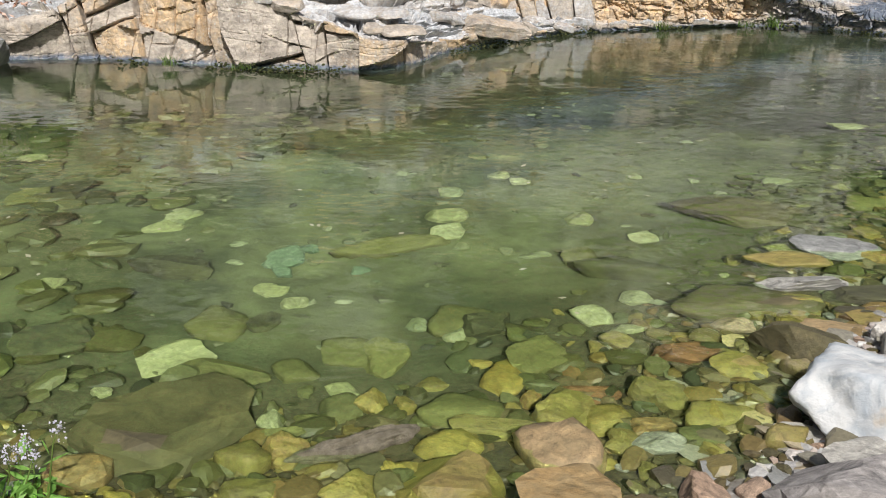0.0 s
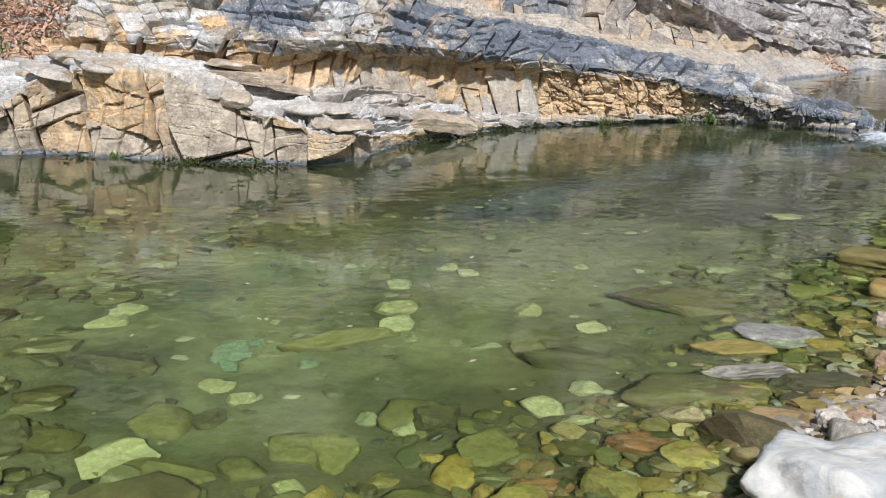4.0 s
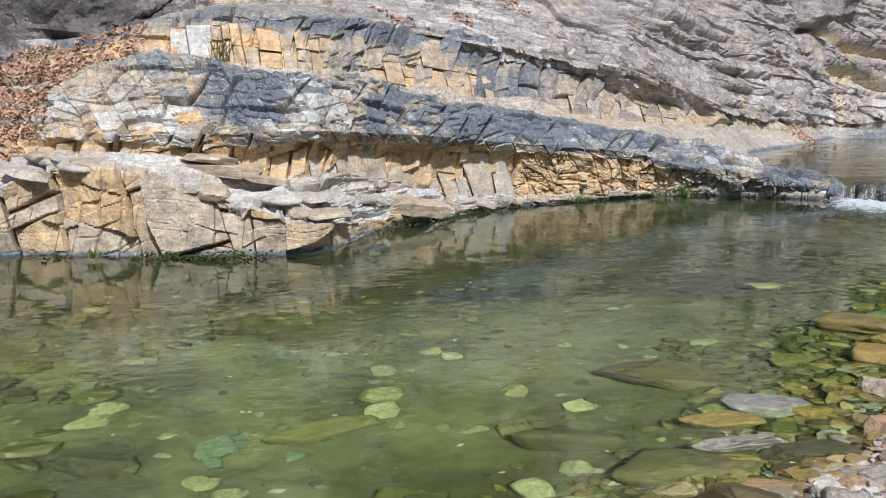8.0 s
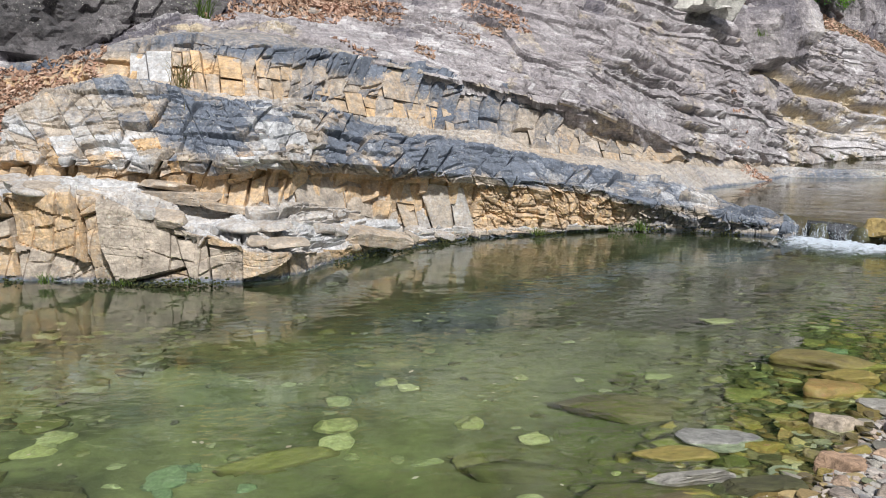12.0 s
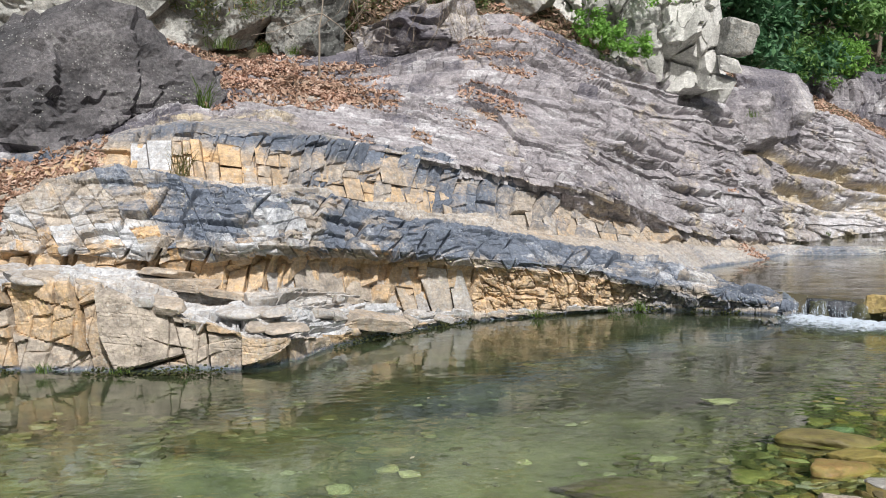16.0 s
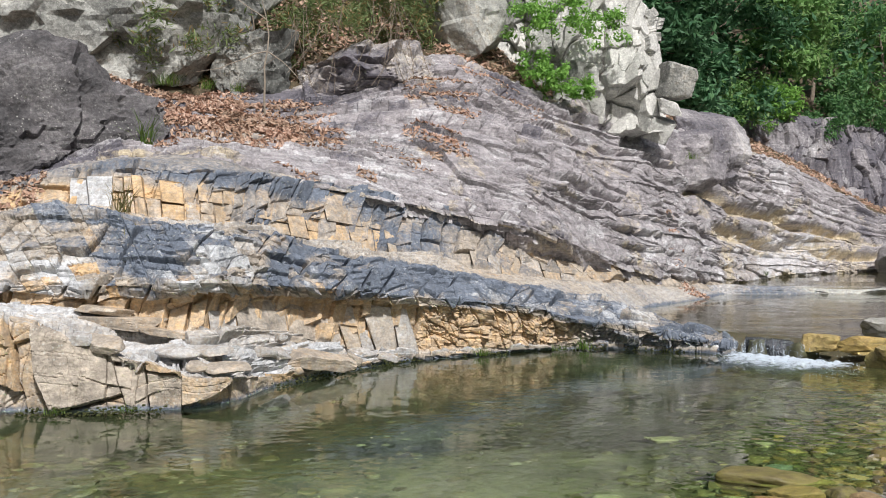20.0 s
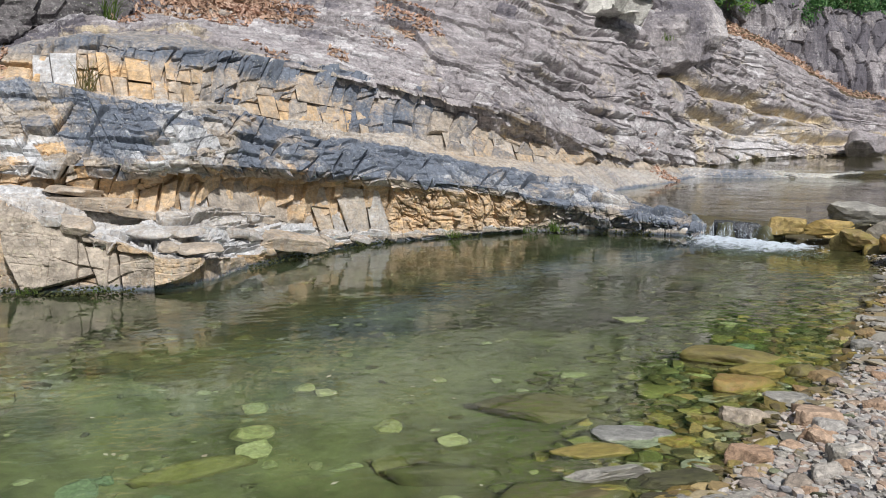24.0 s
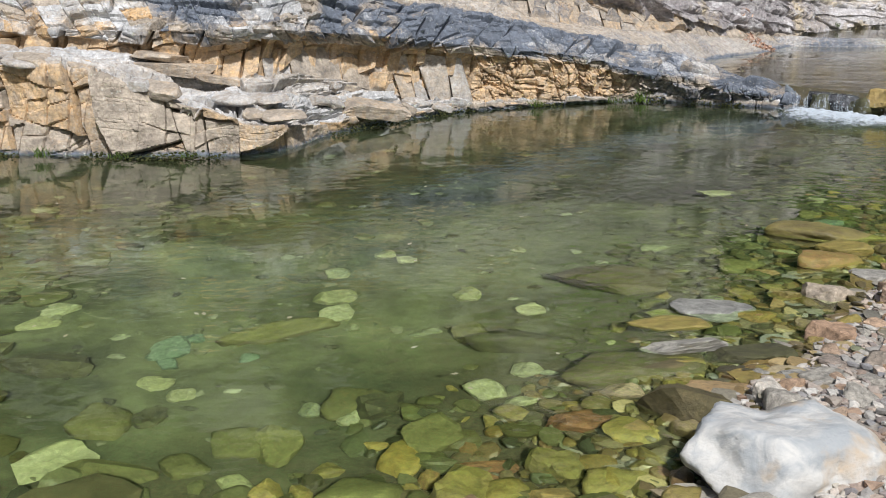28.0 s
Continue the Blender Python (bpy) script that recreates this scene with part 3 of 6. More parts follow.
def slope_sheet():
    rows = [lowered(SLOPE_ROWS[0], 0.05, 0.55, -0.5), *SLOPE_ROWS, lowered(SLOPE_TOP, 0.2, 1.2, 0.0)]
    nu = 1500
    g, level = layered(rows, [14, 96, 92, 88, 12], nu)
    lv = np.repeat(level[:, None], nu, 1).reshape(-1)
    n = soften(normals_of(soften(g, 8)), 6).reshape(-1, 3)
    p = g.reshape(-1, 3).copy()
    x = p[:, 0]
    s, t = run_of(g)
    st = np.stack([s, t, 0 * s], 1)
    # stepped bedding along the slope: worn treads over short broken faces, beds of uneven thickness
    bed = lv * 3.6 + 0.10 * s + 0.42 * fractal(st * np.array([0.35, 0.5, 1.0]), 3, 71, 0.5) + 0.30 * smooth_noise(np.stack([0.06 * s, lv * 2.3, 0 * lv], 1), 72)
    saw, no = bed - np.floor(bed), np.floor(bed)
    RISE = 0.34
    tread, face = np.clip(saw / (1 - RISE), 0, 1), np.clip((saw - 1 + RISE) / RISE, 0, 1)
    ledge = np.where(saw < 1 - RISE, 1 - tread, np.sin(face * math.pi / 2) ** 0.7)
    strength = step(-0.45, 0.5, smooth_noise(np.stack([s * 0.45, no * 5.3, 0 * lv], 1), 73) + 0.25 * smooth_noise(st * 2.2, 74))
    riser = step(0.0, 0.12, face) * step(1.0, 0.8, face) * strength
    s2, t2 = s + 0.12 * smooth_noise(st * 1.2, 75), t + 0.10 * smooth_noise(st * 1.4, 76)
    plates, r1 = broken(s2, t2 + 0.25 * s, 1.5, 0.55, 81, 0.06, 0.16, 0.03, 0.02, 0.3, False, 0.4)
    slabs, r2 = broken(s2, t2 + 0.25 * s, 0.50, 0.19, 85, 0.034, 0.26, 0.03, 0.014, 0.3, False, 0.6)
    chips, r3 = broken(s2, t2 + 0.25 * s, 0.20, 0.10, 87, 0.024, 0.36, 0.02, 0.010, -0.3, False, 0.8)
    teeth, r4 = broken(s2, t2, 0.42, 0.34, 89, 0.09, 0.35, 0.07, 0.018, -0.4, False, 0.8)
    rubble = step(-0.2, 0.3, smooth_noise(st * 0.9, 90))
    far = step(5.0, 9.0, x)
    d = 0.10 * fractal(st * 0.5, 3, 91) + (0.15 - 0.05 * far) * strength * (ledge - 0.5)
    d += riser * teeth * (0.75 - 0.3 * far)
    d += plates + slabs * (0.45 + 0.55 * rubble) + chips * (0.25 + 0.6 * rubble)
    d += 0.022 * fractal(st * 4, 4, 95, 0.6)
    # the yellow undercuts at the upstream end
    hollow = np.exp(-((lv - 2.5 + 0.07 * (x - 9) + 0.14 * smooth_noise(st * 0.9, 61)) / 0.12) ** 2) * step(6.8, 8.0, x) * step(16, 14, x)
    hollow2 = np.exp(-((lv - 1.85 + 0.05 * (x - 9) + 0.14 * smooth_noise(st * 0.9, 62)) / 0.14) ** 2) * step(7.6, 9.0, x) * step(17, 15, x)
    d -= 0.34 * np.maximum(hollow, hollow2)
    p += n * d[:, None]
    big, mid = fractal(st * 0.45, 3, 99), fractal(st * 1.5, 3, 96)
    rust = 0.75 * np.maximum(hollow, 0.9 * hollow2) + 0.5 * riser * (0.2 + r4[:, 1]) * step(0.45, 0.0, big) * step(3.4, 1.6, lv) + 0.35 * step(0.15, 0.5, mid) * (0.4 + r2[:, 0]) + 0.35 * step(2.6, 1.2, lv) * step(7, 9, x)
    dark = 0.30 + 0.30 * step(2.0, 0.0, x) * step(1.6, 2.3, lv) + 0.45 * step(-2.2, -3.2, x) + 0.45 * big + 0.42 * mid + 0.25 * (r1[:, 1] - 0.5) + 0.35 * (r2[:, 1] - 0.5) + 0.4 * rubble * (r3[:, 1] - 0.5) + riser * 0.5 * (r4[:, 2] - 0.5) - 0.12 - 0.5 * step(1.5, 6, x) * step(3.6, 1.6, lv)
    pale = 0.10 + 0.30 * (r3[:, 2] > 0.80) + 0.28 * step(2.3, 1.2, lv) * step(2.5, 6, x) - 0.25 * big - 0.15 * mid + 0.10 * step(0.25, 0.0, tread) * strength
    return sheet_mesh("rock_slope", p.reshape(g.shape), np.stack([rust, dark, pale], 1))


rock_slope = tagged(part("rock_slope", slope_sheet(), SLOPE), "weathered mauve-grey rock slope with stepped bedding and lichen", "rock", kind="structure")

# ---- ground: stream bed, gravel shore, hillside, in one sheet ----
SHORE = np.array([(-60, -3), (-9, 1.2), (-3, 1.75), (-1.3, 1.95), (0.15, 2.1), (0.9, 2.72), (1.14, 3.25), (1.36, 3.6), (1.86, 4.02), (2.58, 4.95), (3.28, 5.6), (4.3, 7.1), (5.44, 8.7), (6.15, 10.2), (6.5, 11.0), (8.0, 13.0), (10.5, 16.2), (13.5, 19.5), (26, 29), (90, 60)])


def side_of(line, x, y):
    """Distance from a line, positive to its left."""
    best, sign = np.full(x.shape, 1e9), np.ones(x.shape)
    for (ax, ay), (bx, by) in zip(line[:-1, :2], line[1:, :2]):
        dx, dy = bx - ax, by - ay
        t = np.clip(((x - ax) * dx + (y - ay) * dy) / (dx * dx + dy * dy), 0, 1)
        d = np.hypot(x - ax - t * dx, y - ay - t * dy)
        near = d < best
        best = np.where(near, d, best)
        sign = np.where(near, np.where(dx * (y - ay) - dy * (x - ax) >= 0, 1.0, -1.0), sign)
    return best * sign


HILL = np.array([(-90, 10), *[(a, b) for a, b, c in SLOPE_TOP], (45, 44), (110, 80)])
HILL_Z = np.array([3.5, *[c for a, b, c in SLOPE_TOP], 1.8, 2.0])


def ground_height(x, y):
    p = np.stack([x, y, 0 * x], 1)
    d = side_of(SHORE, x, y)
    bed = -0.66 * (1 - np.exp(-np.maximum(d, 0) / 2.4)) - 0.25 * step(4.0, 7.0, d) + 0.05 * fractal(p * 0.9, 3, 101) * step(0.2, 1.5, d)
    bed = bed * (1 + 0.5 * step(6.5, 8.5, y))
    bed -= 0.40 * step(0.8, 2.4, d) * step(7.0, 9.0, y) * step(-0.5, 1.5, x)
    upper = step(0.0, 0.35, (x - 5.05) * 0.806 + (y - 12.3) * 0.592)
    bed = bed * (1 - upper) + upper * (0.06 + 0.10 * step(17, 20, y) + 0.03 * fractal(p * 0.7, 2, 103))
    land = 0.12 * np.maximum(-d, 0) / (1 + 0.03 * np.maximum(-d, 0)) + 0.05 * fractal(p * 1.1, 3, 107) * step(0.1, 0.8, -d)
    land += (0.30 * upper + 0.02) * step(0.0, 0.6, -d)
    z = np.where(d > 0, bed, land)
    h = side_of(HILL, x, y)
    base = np.interp(x, HILL[:, 0], HILL_Z)
    hill = np.where(h > 0, base + 0.75 * h + 0.3 * fractal(p * 0.3, 3, 109) * step(0, 3, h) - 0.15, z)
    return np.where(h > 0, np.minimum(hill, 45 + 0 * h), z) + 0.012 * fractal(p * 5, 3, 111)


def ground_sheet():
    xs = np.concatenate([-np.geomspace(120, 7.2, 30), np.arange(-7, 9, 0.05), np.geomspace(9.05, 160, 60)])
    ys = np.concatenate([-np.geomspace(120, 2, 24), np.arange(-1.9, 1.5, 0.2), np.arange(1.5, 13, 0.045), np.arange(13, 40, 0.4), np.geomspace(40.5, 200, 30)])
    gx, gy = np.meshgrid(xs, ys)
    z = ground_height(gx.ravel(), gy.ravel())
    x, y = gx.ravel(), gy.ravel()
    wet = step(-0.12, 0.05, side_of(SHORE, x, y) + 0.06 * fractal(np.stack([x, y, 0 * x], 1) * 2.5, 3, 115)) * (side_of(HILL, x, y) < 0)
    return sheet_mesh("ground", np.stack([gx, gy, z.reshape(gx.shape)], -1), np.stack([wet, 0 * wet, 0 * wet], 1), smooth=True)


def ground_material():
    m = Nodes("silt_and_gravel")
    sep = m.add("ShaderNodeSeparateXYZ")
    m.put(sep.inputs[0], m.place)
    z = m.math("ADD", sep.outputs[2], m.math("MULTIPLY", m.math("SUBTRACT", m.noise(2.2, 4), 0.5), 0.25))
    blot, grain = m.noise(1.4, 5, 0.6, warp=0.5), m.noise(45, 4, 0.6)
    silt = m.mix(m.ramp(blot, (0.38, 0.0), (0.62, 1.0)), (0.068, 0.079, 0.039), (0.150, 0.163, 0.084))
    silt = m.mix(m.ramp(m.noise(5.5, 5, 0.65, warp=0.8), (0.4, 0.0), (0.62, 1.0)), m.mix(1.0, silt, (0.72, 0.72, 0.72), "MULTIPLY"), silt)
    # deep silt darkened in its colour, for light lost in the water above
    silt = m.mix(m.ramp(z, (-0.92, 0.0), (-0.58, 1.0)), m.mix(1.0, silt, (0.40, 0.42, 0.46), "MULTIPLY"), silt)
    wet = m.mix(m.ramp(grain, (0.35, 0.0), (0.65, 1.0)), (0.035, 0.03, 0.016), (0.10, 0.08, 0.042))
    dry = m.mix(m.ramp(grain, (0.35, 0.0), (0.65, 1.0)), (0.22, 0.20, 0.175), (0.38, 0.355, 0.32))
    soil = m.mix(m.ramp(grain, (0.35, 0.0), (0.65, 1.0)), (0.05, 0.045, 0.025), (0.13, 0.09, 0.05))
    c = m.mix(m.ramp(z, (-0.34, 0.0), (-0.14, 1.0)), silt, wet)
    a = m.add("ShaderNodeAttribute")
    a.attribute_name = "mineral"
    part_wet = m.add("ShaderNodeSeparateColor")
    m.put(part_wet.inputs[0], a.outputs["Color"])
    c = m.mix(part_wet.outputs[0], dry, c)
    c = m.mix(m.ramp(sep.outputs[2], (1.0, 0.0), (1.6, 1.0)), c, soil)
    n = m.bump(grain, 0.5, 0.01)
    return m.done(c, 0.8, m.bump(m.noise(9, 5, 0.65), 0.5, 0.03, n))


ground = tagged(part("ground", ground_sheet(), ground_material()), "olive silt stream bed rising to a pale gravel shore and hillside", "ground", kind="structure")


# ---- water: the clear pool and the two small pools upstream ----
def water_sheet(name, corners, z, material):
    bm = bmesh.new()
    bm.faces.new([bm.verts.new((x, y, z)) for x, y in corners])
    ob = part(name, bm, material)
    ob.visible_shadow = False
    return tagged(ob, "clear green stream water with small ripples", "water", kind="structure")


water = water_sheet("water", [(-40, -1), (3, 1.0), (6.8, 9.2), (6.75, 11.0), (5.3, 12.25), (5.0, 13.5), (-40, 13.5)], 0.0, WATER)
water_upper = water_sheet("water_upper", [(5.12, 12.33), (6.25, 10.82), (7.5, 11.6), (16, 21.5), (10.4, 20.6), (8.8, 22.0), (3.0, 17.0)], 0.27, STREAM)
water_top = water_sheet("water_top", [(9.0, 20.2), (10.4, 18.9), (30, 31), (26, 34), (8, 26)], 0.40, STREAM)


# ---- blocks that the joints cut from the ledges ----
from mathutils.bvhtree import BVHTree


def flat_mineral(me, rust, dark, pale):
    a = me.color_attributes.new("mineral", "FLOAT_COLOR", "POINT")
    a.data.foreach_set("color", np.tile([rust, dark, pale, 1.0], len(me.vertices)).astype(np.float32))
    return me


def line_at(row, x):
    """The point of a ledge line above a given x."""
    pts = spread(row, 240)
    return np.array([x, np.interp(x, pts[:, 0], pts[:, 1]), np.interp(x, pts[:, 0], pts[:, 2])])


def block_mesh(quad, out, depth, rng, seed):
    """A block from its four front corners (in turn): a cracked front with worn edges, and sides that run back."""
    a, b, c, d = quad
    cuts = [0.0, 0.045, 0.3, 0.5, 0.72, 0.955, 1.0]
    k = len(cuts)
    u, w = np.meshgrid(cuts, cuts)
    u, w = u.reshape(-1, 1), w.reshape(-1, 1)
    v = a * (1 - u) * (1 - w) + b * u * (1 - w) + c * u * w + d * (1 - u) * w
    edge = np.minimum(np.minimum(u, 1 - u), np.minimum(w, 1 - w))[:, 0]
    crease = np.abs((u[:, 0] - rng.uniform(0.2, 0.8)) * rng.uniform(-1, 1) + (w[:, 0] - rng.uniform(0.2, 0.8)) * rng.uniform(-1, 1))
    lift = np.where(edge < 0.01, -rng.uniform(0.008, 0.02), 0.016 * fractal(v * 7.0, 2, seed) - 0.06 * crease)
    v = v + out * lift[:, None]
    f = [(j * k + i, j * k + i + 1, (j + 1) * k + i + 1, (j + 1) * k + i) for j in range(k - 1) for i in range(k - 1)]
    rim = [*range(k), *[j * k + k - 1 for j in range(1, k)], *[(k - 1) * k + i for i in range(k - 2, -1, -1)], *[j * k for j in range(k - 2, 0, -1)]]
    back = len(v)
    v = np.concatenate([v, v[rim] - out * depth])
    m = len(rim)
    f += [(rim[(i + 1) % m], rim[i], back + i, back + (i + 1) % m) for i in range(m)]
    return mesh_of("rock_block", v, f)


def blocks_along(low, high, x0, x1, width, courses, proud, lean, minerals, seed, bottom=0.0, top=1.0, out=(0.05, -1.0, 0.12), back=0.0):
    """Columns of blocks between two ledge lines, parted by open joints."""
    rng = random.Random(seed)
    out = np.array(out) / np.linalg.norm(out)
    edges = [x0]
    while edges[-1] < x1:
        edges.append(edges[-1] + width * rng.choice([0.55, 0.75, 0.9, 1.1, 1.5, 1.9]) * rng.uniform(0.9, 1.1))
    slants = [lean * rng.uniform(0.5, 1.3) for _ in edges]
    for e0, e1, s0, s1 in zip(edges, edges[1:], slants, slants[1:]):
        n = rng.choice(courses)
        cuts = sorted([bottom, top] + [bottom + (top - bottom) * (i + rng.uniform(-0.3, 0.3)) / n for i in range(1, n)])
        column = proud * rng.uniform(-0.7, 1.0)
        for a, b in zip(cuts, cuts[1:]):
            if rng.random() < 0.06:
                continue
            push = column + proud * rng.uniform(-0.35, 0.35) - back * 0.5 * (a + b)
            quad = []
            for e, sl, t, side in ((e0, s0, a, 1), (e1, s1, a, -1), (e1, s1, b, -1), (e0, s0, b, 1)):
                p0, p1 = line_at(low, e), line_at(high, e)
                q = p0 + (p1 - p0) * t
                h = (p1 - p0)[2]
                q[0] += sl * h * t + side * rng.uniform(0.002, 0.014)
                q[2] += (0.006 if t == a else -0.006) + rng.uniform(-0.02, 0.02) * h
                quad.append(q + out * (push + rng.uniform(-0.15, 0.15) * proud))
            me = block_mesh(np.array(quad), out, 0.30, rng, seed + len(bpy.data.meshes) % 50)
            part("rock_block", flat_mineral(me, *minerals(rng, e0)), BANK, rock_bank)


def near(rng, rust, dark, pale, spread_=0.18):
    return tuple(min(1.0, max(0.0, v + rng.uniform(-spread_, spread_))) for v in (rust, dark, pale))


def rusty(rng, x):
    return near(rng, 0.32, 0.08, 0.24, 0.26)


def ledge_tones(rng, x):
    """Bleached, then ochre, then brown towards the cascade."""
    if x < -2.6:
        return near(rng, 0.25, 0.0, 0.55, 0.15)
    if x < -1.75:
        return near(rng, 0.55, 0.0, 0.25, 0.18)
    return near(rng, 0.42, 0.16, 0.05, 0.15) if x < -1.1 else near(rng, 0.36, 0.27, 0.02, 0.12)


def ochre_feet(rng, x):
    return near(rng, 0.50, 0.08, 0.12, 0.2)


blocks_along(SHELF_BACK, CAP_FOOT, -1.7, 0.9, 0.25, [1, 1, 2], 0.07, -0.30, rusty, 5, -0.06, 1.10, back=0.06)
blocks_along(TERRACE_BACK, UPPER_CREST, -3.1, -1.6, 0.24, [1, 2, 2, 3], 0.08, -0.2, ledge_tones, 7, -0.05, 0.72)
blocks_along(TERRACE_BACK, UPPER_CREST, -1.6, 0.7, 0.34, [1], 0.07, -0.22, ledge_tones, 8, 0.36, 0.86)
blocks_along(TERRACE_BACK, UPPER_CREST, -1.6, 0.7, 0.21, [1, 1, 2], 0.06, -0.22, ochre_feet, 18, -0.05, 0.35)
blocks_along(TERRACE_BACK, UPPER_CREST, 1.9, 3.5, 0.24, [1, 2], 0.06, -0.2, rusty, 9, -0.05, 0.45)


BALLS = {}


def ball(sub):
    if sub not in BALLS:
        bm = bmesh.new()
        bmesh.ops.create_icosphere(bm, subdivisions=sub, radius=1.0)
        BALLS[sub] = (np.array([v.co for v in bm.verts]), [tuple(v.index for v in f.verts) for f in bm.faces])
        bm.free()
    return BALLS[sub]


def hewn(sub, seed, planes=16, keep=(0.62, 1.0), lumps=0.05, box=0.0, lid=0.0, plate=False):
    """Points and faces of a rock of radius 1 with broken flat sides."""
    rng = np.random.default_rng(seed)
    v, f = ball(sub)
    r = np.full(len(v), 1.2)
    normals = rng.normal(size=(planes, 3))
    if box:
        normals[:6] = np.array([(1, 0, 0), (-1, 0, 0), (0, 1, 0), (0, -1, 0), (0, 0, 1), (0, 0, -1)]) + rng.normal(scale=0.13, size=(6, 3))
    if plate:
        normals[:, 2] *= 0.3
    if lid:
        normals[:2] = np.array([(0, 0, 1), (0, 0, -1)]) + rng.normal(scale=0.16, size=(2, 3))
    normals /= np.linalg.norm(normals, axis=1, keepdims=True)
    for i, n in enumerate(normals):
        k = rng.uniform(*keep) if not (box and i < 6) else box
        if lid and i < 2:
            k = lid
        d = v @ n
        r = np.where(d > 0.05, np.minimum(r, k / np.maximum(d, 0.05)), r)
    p = v * r[:, None]
    return p + v * (lumps * fractal(p * 2.2 + seed % 50, 3, seed % 97))[:, None], f


def plate_mesh(name, w, d, h, seed, sub):
    """A broken plate of rock with sharp edges."""
    p, f = hewn(sub, seed, 9, (0.62, 0.95), 0.025, lid=0.6, plate=True)
    return mesh_of(name, p * np.array([w * 0.62, d * 0.62, h * 0.8]), f)


def slabs_on_shelf():
    rng = random.Random(31)
    for i in range(30):
        x = rng.uniform(-4.6, 0.7)
        a, b = line_at(SHELF_EDGE, x), line_at(SHELF_BACK, x)
        t = rng.uniform(0.0, 0.95)
        p = a + (b - a) * t
        w = rng.uniform(0.14, 0.46) * (0.6 if x > -0.6 else 1.0)
        me = plate_mesh("rock_slab", w, w * rng.uniform(0.45, 0.8), rng.uniform(0.05, 0.11), 60 + i, 4)
        flat_mineral(me, *rng.choice([(0.1, 0.0, 0.5), (0.25, 0.05, 0.2), (0.0, 0.3, 0.4), (0.35, 0.05, 0.05)]))
        part("rock_slab", me, BANK, rock_bank, at=pose(p[0], p[1], p[2] + 0.01, rng.uniform(2, 20), rng.uniform(2, 14), rng.uniform(-25, 25)))
    # the long wedge at the front and the plates round it
    for x, y, z, w, d, h, rx, ry, rz in [(-0.35, 10.85, 0.22, 0.75, 0.45, 0.14, 12, 9, 24), (-2.2, 9.95, 0.72, 0.7, 0.35, 0.11, 2, 3, 0), (-2.35, 9.98, 0.83, 0.5, 0.3, 0.08, 1, 8, 10)]:
        me = plate_mesh("rock_slab", w, d, h, int(900 + x * 10), 4)
        flat_mineral(me, 0.32, 0.0, 0.2)
        part("rock_slab", me, BANK, rock_bank, at=pose(x, y, z, rx, ry, rz))


slabs_on_shelf()

# ---- boulders and cliffs ----
def boulder(name, at, size, material, seed, label, category="rock", turn=0.0, sub=5, planes=18, keep=(0.62, 1.0), joints=0.0, minerals=(0.1, 0.2, 0.3), box=0.0, kind="", tip=(0, 0), cells=1.3, lobes=0.0):
    """A large rock; joints: depth of its blocky relief in metres."""
    p, f = hewn(sub, seed, planes, keep, 0.04, box)
    n = p / np.linalg.norm(p, axis=1, keepdims=True)
    p = p * np.array(size) / 2
    if joints:
        q = p + 0.15 * np.stack([smooth_noise(p * 1.7, s) for s in (5, 6, 7)], 1)
        gap, r, w = blocks(q * np.array([1.0, 1.0, 1.3]) * cells, seed)
        gap2, r2, w2 = blocks(q * np.array([2.7, 2.7, 3.4]) * cells, seed + 1)
        d = joints * (r[:, 0] - 0.5 + 2.6 * ((r - 0.5) * w).sum(1) - 0.3 * step(0.04, 0, gap)) + 0.4 * joints * (r2[:, 0] - 0.5 + 2.2 * ((r2 - 0.5) * w2).sum(1))
        p = p + n * d[:, None]
    if lobes:
        p = p + n * (lobes * (0.6 - 2 * np.abs(smooth_noise(p * np.array([1.0, 1.0, 0.7]), seed + 4))) + 0.5 * lobes * fractal(p * 2.0, 3, seed + 5))[:, None]
    p = p + n * (0.03 * fractal(p * 3.0, 4, seed % 83))[:, None]
    me = mesh_of(name, p, f)
    big = fractal(p * 0.9, 3, seed % 71)
    a = me.color_attributes.new("mineral", "FLOAT_COLOR", "POINT")
    m = np.stack([minerals[0] + 0.2 * big, minerals[1] - 0.35 * big, minerals[2] + 0.35 * big, 1 + 0 * big], 1)
    a.data.foreach_set("color", np.clip(m, 0, 1).astype(np.float32).reshape(-1))
    return tagged(part(name, me, material, at=pose(*at, tip[0], tip[1], turn)), label, category, kind=kind)


boulder("boulder", (-4.8, 13.7, 2.65), (4.9, 2.5, 2.8), DARK_ROCK, 3, "huge dark purple-grey rounded rock with pale lichen above the ledges", sub=6, joints=0.13, cells=1.0, minerals=(0.1, 0.42, 0.30), turn=8, lobes=0.12)
boulder("boulder", (-6.2, 12.3, 1.9), (3.0, 1.8, 1.5), DARK_ROCK, 4, "dark weathered rock lobe above the leaf pile", sub=5, joints=0.08, minerals=(0.1, 0.4, 0.15))
boulder("cliff", (-5.0, 18.2, 5.2), (7.0, 2.6, 4.4), CLIFF, 5, "grey-white fractured cliff face behind the slope", "cliff", sub=6, joints=0.30, cells=0.5, minerals=(0.15, 0.45, 0.2), kind="structure")
boulder("boulder", (2.35, 18.9, 5.7), (1.7, 1.5, 2.4), CLIFF, 12, "smooth grey-brown boulder leaning on the slope", joints=0.03, minerals=(0.3, 0.1, 0.3), turn=20, tip=(0, -15))
boulder("boulder", (6.62, 19.15, 4.58), (0.84, 0.8, 0.88), CLIFF, 15, "cube-shaped grey boulder with white spots, overhanging", sub=4, planes=6, minerals=(0.2, 0.6, 0.15), box=0.75, turn=12, tip=(0, 6))
